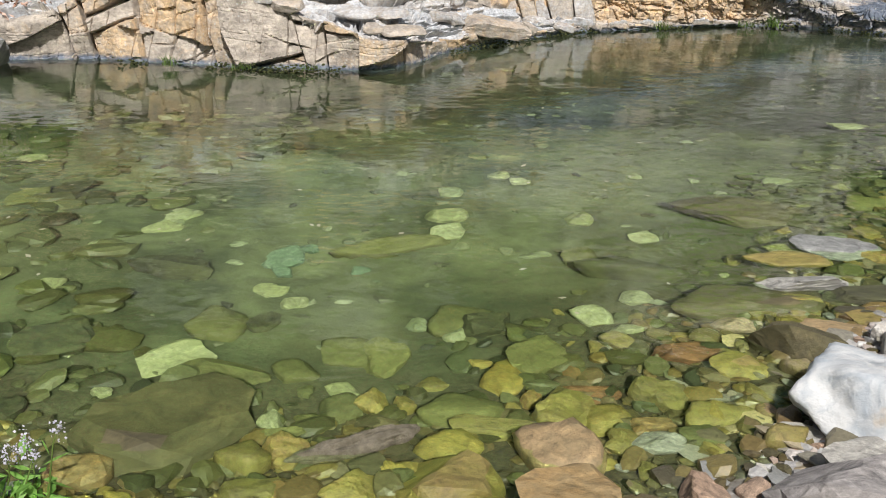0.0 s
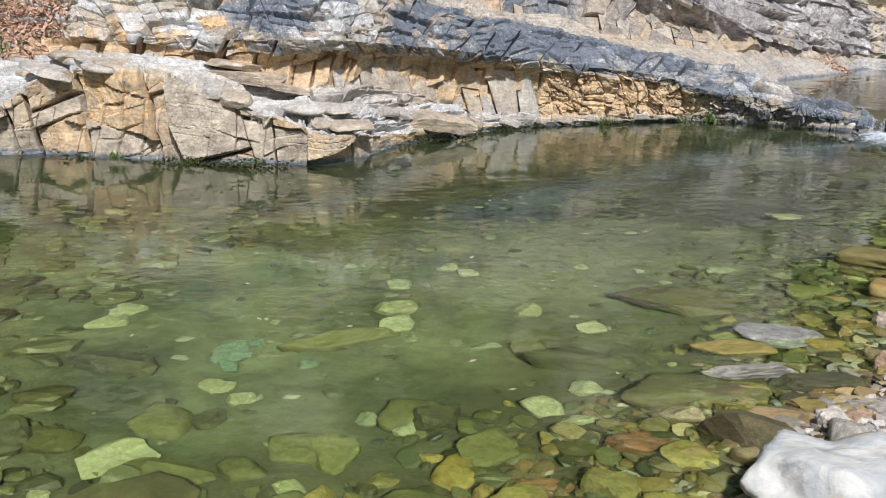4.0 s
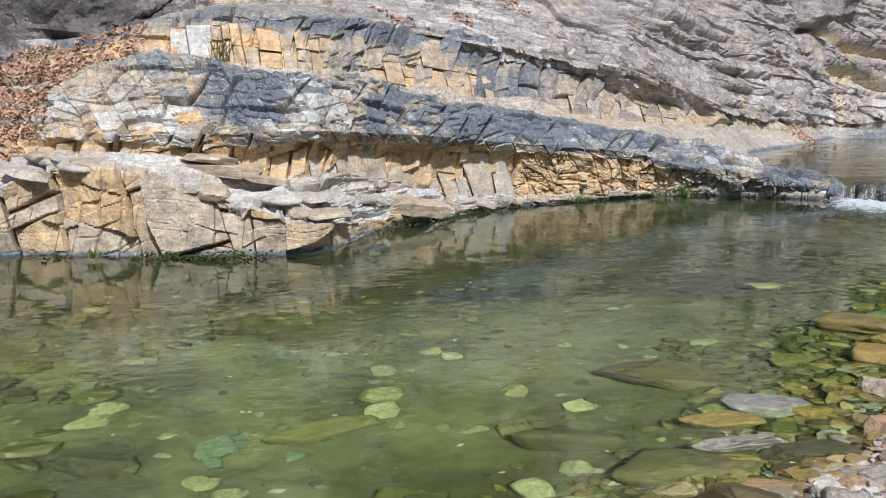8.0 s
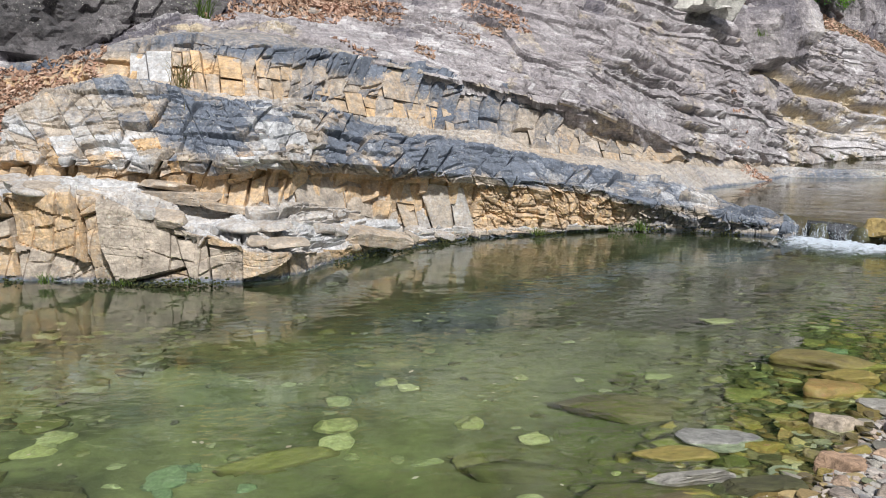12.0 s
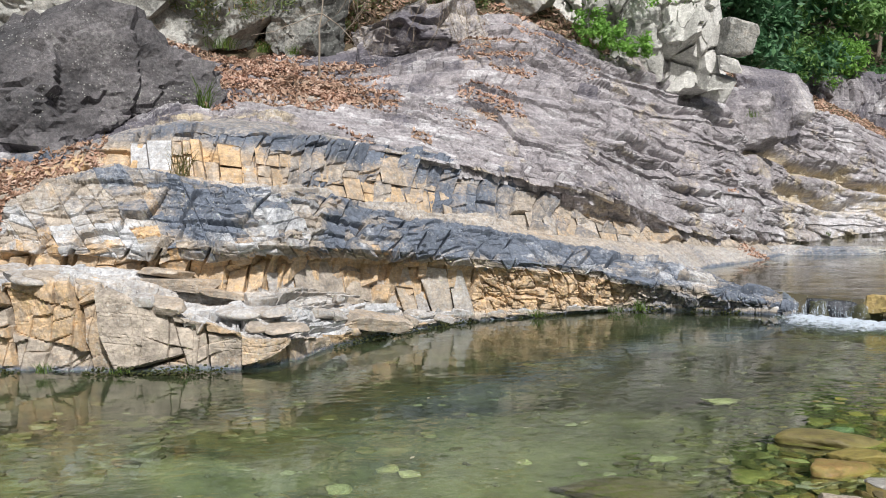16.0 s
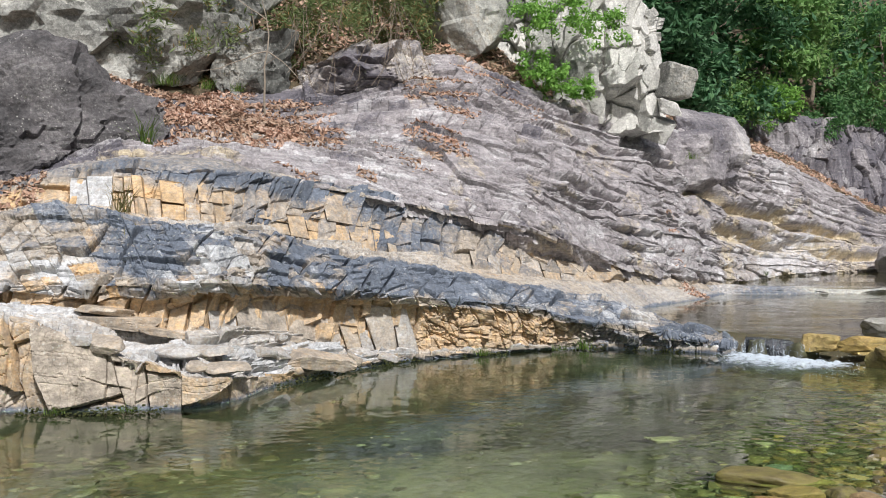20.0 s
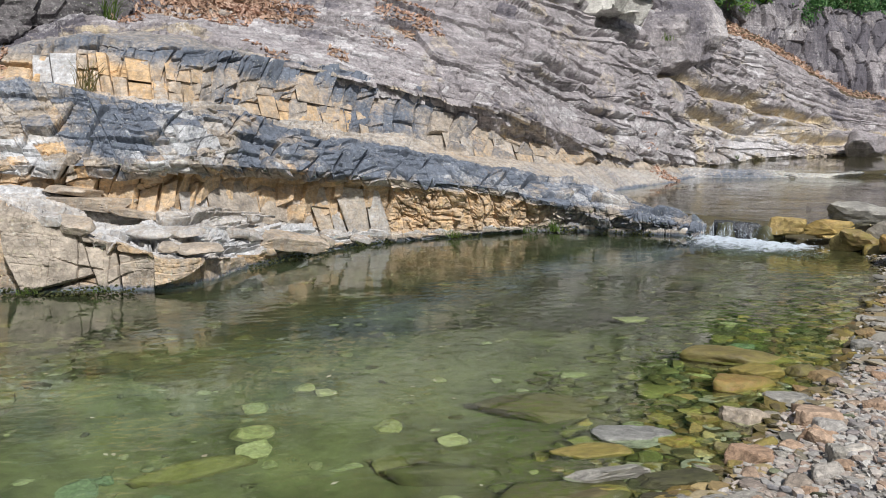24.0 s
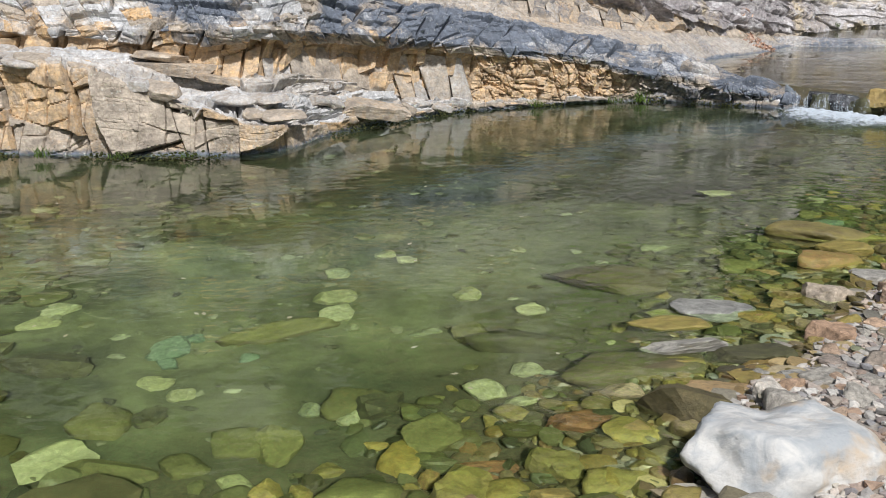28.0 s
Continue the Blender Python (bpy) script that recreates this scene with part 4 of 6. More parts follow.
boulder("boulder", (6.48, 19.05, 4.05), (0.85, 0.7, 0.42), CLIFF, 16, "pale wedge of rock under the cube-shaped boulder", sub=4, minerals=(0.05, 0.0, 0.6), tip=(10, 15), box=0.55, planes=8, keep=(0.5, 0.8))
boulder("boulder", (6.35, 19.3, 3.65), (0.9, 0.9, 0.8), CLIFF, 18, "small pale broken rock on the slope", sub=4, minerals=(0.1, 0.2, 0.4), box=0.6, planes=9, keep=(0.5, 0.8), tip=(20, 25))
boulder("boulder", (8.7, 22.9, 3.5), (2.2, 1.6, 2.4), SLOPE, 19, "dark grey rock behind the cube-shaped boulder", joints=0.06, minerals=(0.1, 0.6, 0.1), lobes=0.06)


def wall_sheet(name, low, high, nu, nv, size, depth, minerals, seed):
    """A jointed rock face between two lines."""
    g, level = layered([low, high, lowered(high, -0.6, 0.9, 0.1)], [nv, 12], nu)
    p, n = g.reshape(-1, 3).copy(), soften(normals_of(soften(g, 6)), 4).reshape(-1, 3)
    q = p + 0.2 * np.stack([smooth_noise(p * 1.1, s) for s in (5, 6, 7)], 1)
    gap, r, w = blocks(q / np.array(size), seed)
    gap2, r2, w2 = blocks(q / np.array(size) * 2.6, seed + 1)
    d = depth * (r[:, 0] - 0.5 + 1.6 * ((r - 0.5) * w).sum(1) - 0.4 * step(0.05, 0, gap)) + 0.3 * depth * (r2[:, 0] - 0.5 + 1.6 * ((r2 - 0.5) * w2).sum(1)) + 0.15 * fractal(q * 0.6, 3, seed)
    p += n * d[:, None]
    big = fractal(q * 0.7, 3, seed + 2)
    m = np.stack([minerals[0] + 0.3 * (r[:, 1] - 0.5), minerals[1] + 0.5 * (r[:, 2] - 0.5) - 0.3 * big, minerals[2] + 0.4 * (r2[:, 1] - 0.5) + 0.3 * big], 1)
    return sheet_mesh(name, p.reshape(g.shape), m)


tagged(part("rock_wall", wall_sheet("rock_wall", [(10.6, 26.2, 0.8), (12.6, 27.4, 0.6), (16.0, 29.0, 0.3), (20.0, 30.6, 0.3), (26.0, 33.5, 0.3)], [(10.3, 26.6, 4.3), (12.45, 28.5, 4.95), (15.9, 30.0, 5.05), (19.6, 31.7, 4.9), (25.6, 34.4, 4.6)], 520, 150, (0.6, 0.8, 1.0), 0.17, (0.16, 0.62, 0.06), 21), SLOPE), "dark mauve-grey jointed rock wall under the trees upstream", "rock wall", kind="structure")
tagged(part("cliff", wall_sheet("cliff", [(2.5, 19.9, 4.5), (3.31, 19.0, 4.3), (4.66, 18.9, 3.9), (5.45, 18.9, 3.65), (6.15, 19.0, 3.55), (6.55, 19.8, 3.6), (7.4, 22.4, 3.8)], [(2.5, 20.6, 7.6), (3.40, 19.8, 7.6), (4.75, 19.6, 7.4), (5.5, 19.6, 6.9), (6.12, 19.5, 6.1), (6.5, 20.5, 6.2), (7.2, 23.2, 6.4)], 420, 260, (0.75, 1.0, 1.15), 0.42, (0.05, 0.22, 0.52), 8), CLIFF), "tall pale grey broken cliff with sharp vertical joints", "cliff", kind="structure")
boulder("boulder", (0.5, 17.6, 4.25), (3.4, 1.6, 1.5), SLOPE, 22, "brown-grey broken rock step on the slope", sub=6, joints=0.2, cells=0.8, minerals=(0.3, 0.6, 0.1), lobes=0.12)
boulder("boulder", (-1.6, 17.4, 4.4), (1.6, 1.2, 1.5), CLIFF, 23, "grey-green rock behind the leaf pocket", joints=0.14, minerals=(0.2, 0.65, 0.1), lobes=0.1)
boulder("rock_tongue", (9.3, 20.1, 0.26), (4.6, 1.0, 0.42), BANK, 33, "low blue-grey rock tongue between the two upper pools", sub=5, minerals=(0.05, 0.6, 0.3), turn=-12, joints=0.04)
boulder("rock_tongue", (13.4, 18.9, 0.24), (4.2, 0.7, 0.36), BANK, 34, "low blue-grey rock tongue between the two upper pools", sub=5, minerals=(0.05, 0.7, 0.2), turn=-4, joints=0.04)
boulder("boulder", (7.5, 21.7, 3.1), (3.0, 1.8, 1.9), SLOPE, 37, "mauve-grey rock shoulder between the cliff and the slope", sub=5, joints=0.06, minerals=(0.1, 0.5, 0.1), lobes=0.08, turn=-25)
# rocks beside and above the cascade
for i, (x, y, z, w, d, h, mat, label) in enumerate([
        (15.5, 26.2, 0.7, 1.4, 1.0, 0.85, SLOPE, "mossy grey boulder at the head of the upper pool"),
        (18.6, 28.0, 1.1, 2.4, 1.6, 1.4, BANK, "large tan boulder upstream"), (20.8, 28.6, 1.0, 2.2, 1.6, 1.5, BANK, "large tan boulder upstream"),
        (16.9, 24.6, 0.85, 1.5, 1.2, 0.8, BANK, "brown boulder beside the upper pool"),
        (10.3, 15.7, 0.62, 1.5, 1.1, 0.75, BANK, "rounded tan boulder on the gravel above the cascade"), (11.6, 16.0, 0.6, 1.4, 1.0, 0.6, BANK, "rounded tan boulder on the gravel above the cascade"),
        (9.2, 13.7, 0.48, 0.95, 0.7, 0.26, CLIFF, "flat pale stone on the gravel above the cascade"), (8.3, 12.7, 0.45, 0.9, 0.6, 0.22, CLIFF, "flat pale stone above the cascade")]):
    boulder("boulder", (x, y, z), (w, d, h), mat, 40 + i, label, sub=4, minerals=(0.25, 0.05, 0.3), turn=10 * i)

tree_bank = BVHTree.FromPolygons([v.co for v in rock_bank.data.vertices], [p.vertices for p in rock_bank.data.polygons])
tree_slope = BVHTree.FromPolygons([v.co for v in rock_slope.data.vertices], [p.vertices for p in rock_slope.data.polygons])


def rock_top(x, y):
    """Height and normal of the rock under a point of the plan."""
    best = None
    for t in (tree_bank, tree_slope):
        hit = t.ray_cast(Vector((x, y, 12)), Vector((0, 0, -1)))
        if hit[0] is not None and (best is None or hit[0].z > best[0].z):
            best = hit
    return (best[0].z, best[1]) if best else (float(ground_height(np.array([x]), np.array([y]))[0]), Vector((0, 0, 1)))


# ---- loose stones ----
STONE_MESHES = {}


def stone(name, material, variant, x, y, w, d, h, turn, z=None, sink=0.28, tip=0.0, label="", category="stone", group="", sub=3):
    key = (material.name, variant, sub)
    if key not in STONE_MESHES:
        p, f = hewn(max(sub, 3), 500 + variant, 9 + variant % 5 if variant < 9 else 7 + variant % 3, (0.5, 0.92), 0.07, lid=0.6, plate=variant > 8)
        STONE_MESHES[key] = mesh_of("stone", p, f, smooth=variant % 3 == 0)
        STONE_MESHES[key].materials.append(material)
    if z is None:
        z = float(ground_height(np.array([x]), np.array([y]))[0])
    ob = new(name, STONE_MESHES[key])
    ob.matrix_basis = pose(x, y, z + h * (0.5 - sink), tip, tip * 0.7, turn) @ Matrix.Diagonal((w * 0.59, d * 0.59, h * 0.85, 1))
    return tagged(ob, label, category, group)


PALE_AT = [(-0.39, 5.26, 0.21, 0.27, 0.09), (-0.33, 4.96, 0.19, 0.22, 0.08), (-0.39, 5.68, 0.13, 0.2, 0.05), (-0.08, 6.06, 0.15, 0.2, 0.06), (0.04, 5.93, 0.14, 0.18, 0.06), (-0.24, 4.77, 0.08, 0.12, 0.04), (-1.1, 4.13, 0.13, 0.14, 0.05), (-0.97, 3.99, 0.11, 0.17, 0.04), (-0.95, 3.06, 0.08, 0.12, 0.03), (-0.36, 3.74, 0.1, 0.15, 0.05), (-0.19, 3.64, 0.13, 0.19, 0.05), (0.35, 3.82, 0.14, 0.2, 0.06), (0.7, 4.93, 0.17, 0.14, 0.07)]
PALE_FAR = [(0.15, 4.64, 0.17, 0.09, 0.05), (0.58, 4.02, 0.15, 0.17, 0.06), (0.78, 6.11, 0.11, 0.16, 0.04), (1.63, 6.05, 0.17, 0.15, 0.07), (0.39, 5.19, 0.16, 0.25, 0.07), (-1.87, 5.19, 0.16, 0.24, 0.06), (-1.9, 4.98, 0.16, 0.24, 0.06), (-2.11, 4.61, 0.12, 0.14, 0.05), (-2.12, 4.07, 0.1, 0.15, 0.04), (-3.24, 6.13, 0.17, 0.25, 0.07), (2.68, 7.86, 0.4, 0.28, 0.12), (2.34, 6.21, 0.1, 0.15, 0.04)]
SUNK_AT = [(-1.24, 3.7, 0.22, 0.33, 0.12), (-0.21, 3.83, 0.23, 0.35, 0.1), (0.35, 4.6, 0.17, 0.26, 0.09), (-0.17, 2.97, 0.26, 0.24, 0.13), (0.64, 2.77, 0.14, 0.14, 0.07), (-0.71, 3.1, 0.06, 0.08, 0.05), (-0.67, 2.85, 0.1, 0.1, 0.05), (-1.18, 2.70, 0.56, 0.60, 0.22), (0.95, 3.94, 0.6, 0.39, 0.14)]
SUNK_FAR = [(1.31, 5.35, 0.66, 0.7, 0.16), (2.01, 5.53, 0.25, 0.32, 0.1), (-2.83, 5.34, 0.22, 0.3, 0.09), (-2.74, 5.73, 0.17, 0.26, 0.07), (-0.64, 3.43, 0.2, 0.25, 0.08), (-0.79, 3.23, 0.17, 0.19, 0.07), (0.13, 3.43, 0.24, 0.27, 0.1), (-0.58, 2.97, 0.14, 0.19, 0.08), (-0.47, 3.41, 0.18, 0.27, 0.09), (3.71, 7.43, 0.18, 0.27, 0.07), (2.96, 6.78, 0.17, 0.25, 0.07)]
GREEN_AT = [(-0.73, 4.42, 0.08, 0.12, 0.04), (-1.11, 4.56, 0.2, 0.25, 0.08), (-1.1, 4.36, 0.08, 0.12, 0.04), (2.98, 6.46, 0.22, 0.23, 0.09), (-1.03, 4.68, 0.12, 0.12, 0.05), (-1.18, 4.46, 0.1, 0.1, 0.05)]
DARK_AT = [(-1.63, 4.31, 0.35, 0.30, 0.24), (-1.05, 3.72, 0.14, 0.18, 0.07), (-0.08, 3.75, 0.27, 0.31, 0.12), (0.53, 4.4, 0.46, 0.24, 0.22), (1.09, 3.42, 0.27, 0.34, 0.16), (-1.69, 2.84, 0.12, 0.2, 0.1), (-1.78, 3.41, 0.32, 0.28, 0.12)]
BROWN_AT = [(-0.46, 3.0, 0.12, 0.14, 0.12), (-0.35, 3.0, 0.08, 0.11, 0.1), (-0.18, 2.7, 0.2, 0.16, 0.1), (0.18, 2.93, 0.23, 0.25, 0.13), (0.46, 3.53, 0.16, 0.16, 0.07), (0.55, 3.08, 0.17, 0.2, 0.09), (-0.12, 2.43, 0.34, 0.3, 0.15), (-0.8, 2.56, 0.15, 0.18, 0.13), (-0.67, 2.6, 0.14, 0.16, 0.12), (-0.43, 2.38, 0.18, 0.16, 0.1), (-0.32, 2.5, 0.08, 0.12, 0.06), (1.16, 3.35, 0.1, 0.13, 0.09), (-0.01, 3.25, 0.17, 0.22, 0.08), (2.75, 5.73, 0.26, 0.3, 0.08)]
YELLOW_AT = [(-0.03, 2.84, 0.25, 0.14, 0.08), (0.85, 3.29, 0.19, 0.22, 0.1), (0.7, 2.93, 0.22, 0.2, 0.08), (0.32, 2.92, 0.17, 0.17, 0.08), (0.38, 2.71, 0.12, 0.13, 0.07), (0.09, 3.08, 0.07, 0.09, 0.08)]
OCHRE_AT = [(0.16, 2.62, 0.23, 0.24, 0.16), (0.5, 2.86, 0.19, 0.12, 0.06), (-1.28, 2.40, 0.19, 0.2, 0.15), (3.05, 5.49, 0.17, 0.25, 0.07), (0.2, 2.34, 0.3, 0.2, 0.13)]
RED_AT = [(0.28, 3.11, 0.2, 0.16, 0.07), (0.67, 3.43, 0.23, 0.19, 0.09)]
SLATE_AT = [(0.52, 2.71, 0.19, 0.14, 0.06), (1.05, 2.5, 0.28, 0.17, 0.1)]
DRY_AT = [(0.93, 3.68, 0.18, 0.16, 0.08), (1.43, 3.37, 0.14, 0.15, 0.11), (0.98, 2.3, 0.42, 0.26, 0.15), ]
PINK_AT = [(1.46, 3.2, 0.14, 0.17, 0.08), (2.39, 4.28, 0.14, 0.15, 0.09)]
rng = random.Random(77)
SUNKEN = "stones on the pool bed"
SHORE_STONES = "stones at the water's edge"
for rows, material, label, group in [
        (PALE_AT + PALE_FAR, PALE_SUNK, "pale yellow-green flat stone lying on the pool bed", SUNKEN),
        (SUNK_AT + SUNK_FAR, SUNK_STONE, "olive algae-covered stone lying on the pool bed", SUNKEN),
        (GREEN_AT, GREEN_SUNK, "small blue-green stone on the pool bed", SUNKEN),
        (DARK_AT, DARK_SUNK, "dark rounded stone lying under water", SUNKEN),
        (BROWN_AT, WET_STONE, "wet brown stone in shallow water", SHORE_STONES),
        (YELLOW_AT, WET_STONE, "wet yellow-brown stone in shallow water", SHORE_STONES),
        (OCHRE_AT, ORANGE_STONE, "ochre-orange flat stone at the water's edge", SHORE_STONES),
        (RED_AT, RED_STONE, "reddish-brown smooth stone in shallow water", SHORE_STONES),
        (SLATE_AT, SLATE, "flat grey slate slab at the water's edge", SHORE_STONES),
        (DRY_AT, DRY_STONE, "dry whitish stone on the gravel shore", SHORE_STONES),
        (PINK_AT, PINK_STONE, "pinkish-tan rounded stone on the gravel shore", SHORE_STONES)]:
    for x, y, w, d, h in rows:
        flat_one = material in (PALE_SUNK, GREEN_SUNK, SLATE, ORANGE_STONE) or h < 0.45 * w
        big_one = w > 0.5 and material is SUNK_STONE or (x, y) == (1.09, 3.42)
        stone("stone", SILTED if big_one else material, rng.randrange(9, 18) if flat_one and not big_one else rng.randrange(9), x, y, w, d, h, rng.uniform(-14, 14), tip=rng.uniform(-6, 6), label=("dark brown rounded stone at the water's edge" if w < 0.5 else "large silt-covered brown boulder under shallow water") if big_one else label, group=group)

# slabs and rounded stones where the pool shoals
for material, variant, x, y, z, w, d, h, label in [
        (SLATE, 11, 1.30, 4.06, 0.02, 0.45, 0.16, 0.045, "thin grey slate slab at the water's edge"),
        (SLATE, 14, 1.56, 4.63, -0.03, 0.33, 0.26, 0.1, "blue-grey slab half under water"),
        (WET_STONE, 12, 1.28, 4.37, -0.01, 0.31, 0.16, 0.05, "thin tan slab leaning on the slates"),
        (SUNK_STONE, 10, 1.46, 4.61, -0.1, 0.41, 0.23, 0.06, "olive slab under the slates"),
        (DARK_SUNK, 13, 1.50, 3.97, 0.0, 0.33, 0.21, 0.07, "dark wet slab at the water's edge"),
        (ORANGE_STONE, 15, 1.27, 3.61, 0.0, 0.30, 0.15, 0.05, "flat ochre-yellow stone at the water's edge"),
        (WET_STONE, 16, 1.24, 3.94, -0.03, 0.15, 0.12, 0.06, "brown flake of stone at the water's edge"),
        (WET_STONE, 10, 1.48, 3.73, 0.0, 0.22, 0.14, 0.05, "brown flake of stone at the water's edge"),
        (WET_STONE, 9, 2.78, 5.99, 0.0, 0.62, 0.35, 0.12, "long orange-brown slab in the shallows"),
        (WET_STONE, 15, 2.49, 5.44, 0.0, 0.33, 0.26, 0.1, "ochre flat stone in the shallows"),
        (WET_STONE, 12, 2.68, 5.60, 0.02, 0.25, 0.20, 0.06, "tan flat stone in the shallows"),
        (WET_STONE, 3, 2.97, 5.63, 0.02, 0.16, 0.13, 0.06, "small yellow-brown stone in the shallows"),
        (DRY_WHITE, 4, 1.45, 3.48, 0.04, 0.16, 0.13, 0.12, "white rounded stone beside the slates"),
        (PINK_STONE, 2, 1.98, 4.14, 0.03, 0.18, 0.14, 0.1, "pinkish-tan rounded stone on the gravel shore"),
        (DRY_STONE, 5, 2.22, 4.77, 0.02, 0.22, 0.18, 0.11, "grey-brown rounded stone on the gravel shore"),
        (PINK_STONE, 1, 2.51, 4.57, 0.05, 0.29, 0.24, 0.13, "pinkish-tan rounded stone on the gravel shore"),
        (DRY_WHITE, 7, 2.37, 4.01, 0.06, 0.17, 0.14, 0.12, "white rounded stone on the gravel shore"),
        (ORANGE_STONE, 6, 2.01, 3.33, 0.08, 0.13, 0.10, 0.14, "bright orange stone on the gravel shore"),
        (PINK_STONE, 8, 2.39, 4.30, 0.05, 0.15, 0.12, 0.09, "reddish rounded stone on the gravel shore"),
        (SLATE, 13, 1.61, 3.68, 0.01, 0.18, 0.14, 0.06, "grey slate flake on the gravel shore"),
        (SLATE, 12, 1.71, 3.60, 0.03, 0.16, 0.13, 0.07, "pale grey slate flake on the gravel shore"),
        (WET_STONE, 5, 1.74, 4.54, -0.03, 0.20, 0.16, 0.07, "grey-brown stone in the shallows"),
        (WET_STONE, 11, 2.04, 4.82, -0.02, 0.20, 0.16, 0.07, "brown flat stone in the shallows"),
        (SLATE, 14, 2.60, 5.06, 0.02, 0.21, 0.17, 0.05, "blue-grey flat stone in the shallows")]:
    stone("stone", material, variant, x, y, w, d, h, rng.uniform(-6, 6), z=z - 0.6 * h, sink=0.0, tip=rng.uniform(-5, 5), label=label, group=SHORE_STONES, sub=4)

# single slabs on the pool bed
for material, x, y, w, d, h, turn, rx, variant, label in [
        (SUNK_STONE, -0.62, 4.70, 0.50, 0.20, 0.12, 32, 4, 12, "long olive slab of stone lying on the silt"),
        (PALE_SUNK, -1.26, 3.33, 0.30, 0.26, 0.07, 20, 12, 10, "pale yellow-green diamond-shaped slab on the pool bed"),
        (SUNK_STONE, -1.08, 3.22, 0.34, 0.22, 0.06, -25, 8, 13, "olive flat slab under the pale diamond-shaped slab"),
        (DARK_SUNK, -0.85, 6.55, 0.70, 0.60, 0.12, -10, 3, 6, "wide dark flat rock lying on the pool bed")]:
    stone("stone", material, variant, x, y, w, d, h, turn, tip=rx, sink=0.35, label=label, group=SUNKEN, sub=4)

# stones that hold the cascade's lip
for x, y, z, w, d, h, material, label in [
        (5.84, 11.48, 0.18, 0.38, 0.3, 0.2, YELLOW_STONE, "wet yellow stone at the lip of the cascade"), (6.2, 11.2, 0.2, 0.5, 0.32, 0.15, YELLOW_STONE, "long ochre stone at the lip of the cascade"),
        (6.85, 11.55, 0.32, 0.92, 0.6, 0.26, SLATE, "smooth grey slab resting above the cascade"), (6.32, 10.72, 0.12, 0.42, 0.32, 0.2, WET_STONE, "wet brown stone below the lip"),
        (6.75, 10.72, 0.16, 0.5, 0.4, 0.22, DRY_STONE, "pale flat stone beside the cascade"), (6.25, 10.85, 0.04, 0.3, 0.26, 0.18, YELLOW_STONE, "orange wet stone under the lip"),
        (6.85, 11.75, 0.12, 0.42, 0.3, 0.14, DRY_WHITE, "white flat stone beside the cascade"), (6.42, 11.62, 0.04, 0.3, 0.24, 0.14, YELLOW_STONE, "small orange stone under the lip"), (7.45, 12.1, 0.22, 0.6, 0.4, 0.2, DRY_WHITE, "whitish flat stone above the cascade"),
        (7.4, 11.2, 0.32, 0.7, 0.5, 0.3, DRY_STONE, "pale flat stone beside the cascade"), (6.35, 10.45, 0.02, 0.32, 0.26, 0.14, WET_STONE, "wet brown stone below the lip"),
        (6.15, 9.45, 0.12, 0.6, 0.5, 0.34, PINK_STONE, "tan boulder on the shore below the cascade"), (5.3, 12.1, 0.06, 0.4, 0.3, 0.2, DARK_SUNK, "dark wet rock under the falling water"),
        (5.62, 11.68, 0.04, 0.36, 0.3, 0.22, DARK_SUNK, "dark wet rock under the falling water"), (8.0, 12.0, 0.42, 0.7, 0.5, 0.3, DRY_STONE, "pale stone above the cascade"),
        (6.45, 10.2, 0.12, 0.36, 0.3, 0.2, WET_STONE, "brown stone on the shore below the cascade"), (-4.95, 8.75, 0.02, 0.62, 0.5, 0.36, SLATE, "dark blue-grey boulder at the foot of the bank")]:
    stone("stone", material, rng.randrange(9), x, y, w, d, h, rng.uniform(-20, 20), z=z, sink=0.3, label=label, group="stones at the cascade")


# the large white rock at the near shore
def white_rock():
    m = Nodes("white_veined_rock")
    grain = m.noise(55, 5, 0.6)
    band = m.noise(5, 5, 0.6, at=m.scaled(1.0, 1.7, 1.5, 20, 30, 35), warp=0.8)
    c = m.mix(m.ramp(band, (0.42, 0.0), (0.62, 1.0)), (0.60, 0.60, 0.59), (0.36, 0.39, 0.42))
    c = m.mix(m.ramp(m.noise(4, 4, 0.6), (0.54, 0.0), (0.66, 0.85)), c, (0.50, 0.39, 0.27))
    c = m.mix(m.ramp(grain, (0.3, 0.25), (0.6, 0.0)), c, (0.48, 0.49, 0.50))
    mat = m.done(c, 0.7, m.bump(m.noise(12, 6, 0.65, at=m.scaled(1, 1.5, 1.3, 20, 30, 35)), 0.5, 0.02, m.bump(grain, 0.35, 0.006)))
    p, f = hewn(5, 913, 13, (0.7, 1.0), 0.05)
    q = p * np.array([0.40, 0.26, 0.17])
    q[:, 2] += 0.06 * step(0.1, -0.35, q[:, 0]) * np.maximum(p[:, 2], 0) - 0.05 * step(0.0, 0.4, q[:, 0])
    ridge = smooth_noise(q @ np.array([[6, 3, 0], [-5, 9, 4], [2, -6, 12]]).T * 0.9, 5)
    q += (p / np.linalg.norm(p, axis=1, keepdims=True)) * (0.022 * ridge + 0.012 * fractal(q * 11, 3, 8))[:, None]
    me = mesh_of("white_rock", q, f, smooth=True)
    me.materials.append(mat)
    for x, y, z, turn, k, label in [(1.25, 2.86, 0.07, 6, 0.88, "large white rock with blue-grey veins on the near shore"), (1.22, 2.04, -0.14, -10, 0.75, "white weathered rock at the foot of the shore")]:
        ob = new("white_rock", me)
        ob.matrix_basis = pose(x, y, z, 6, 0, turn) @ Matrix.Scale(k, 4)
        tagged(ob, label, "rock")


white_rock()


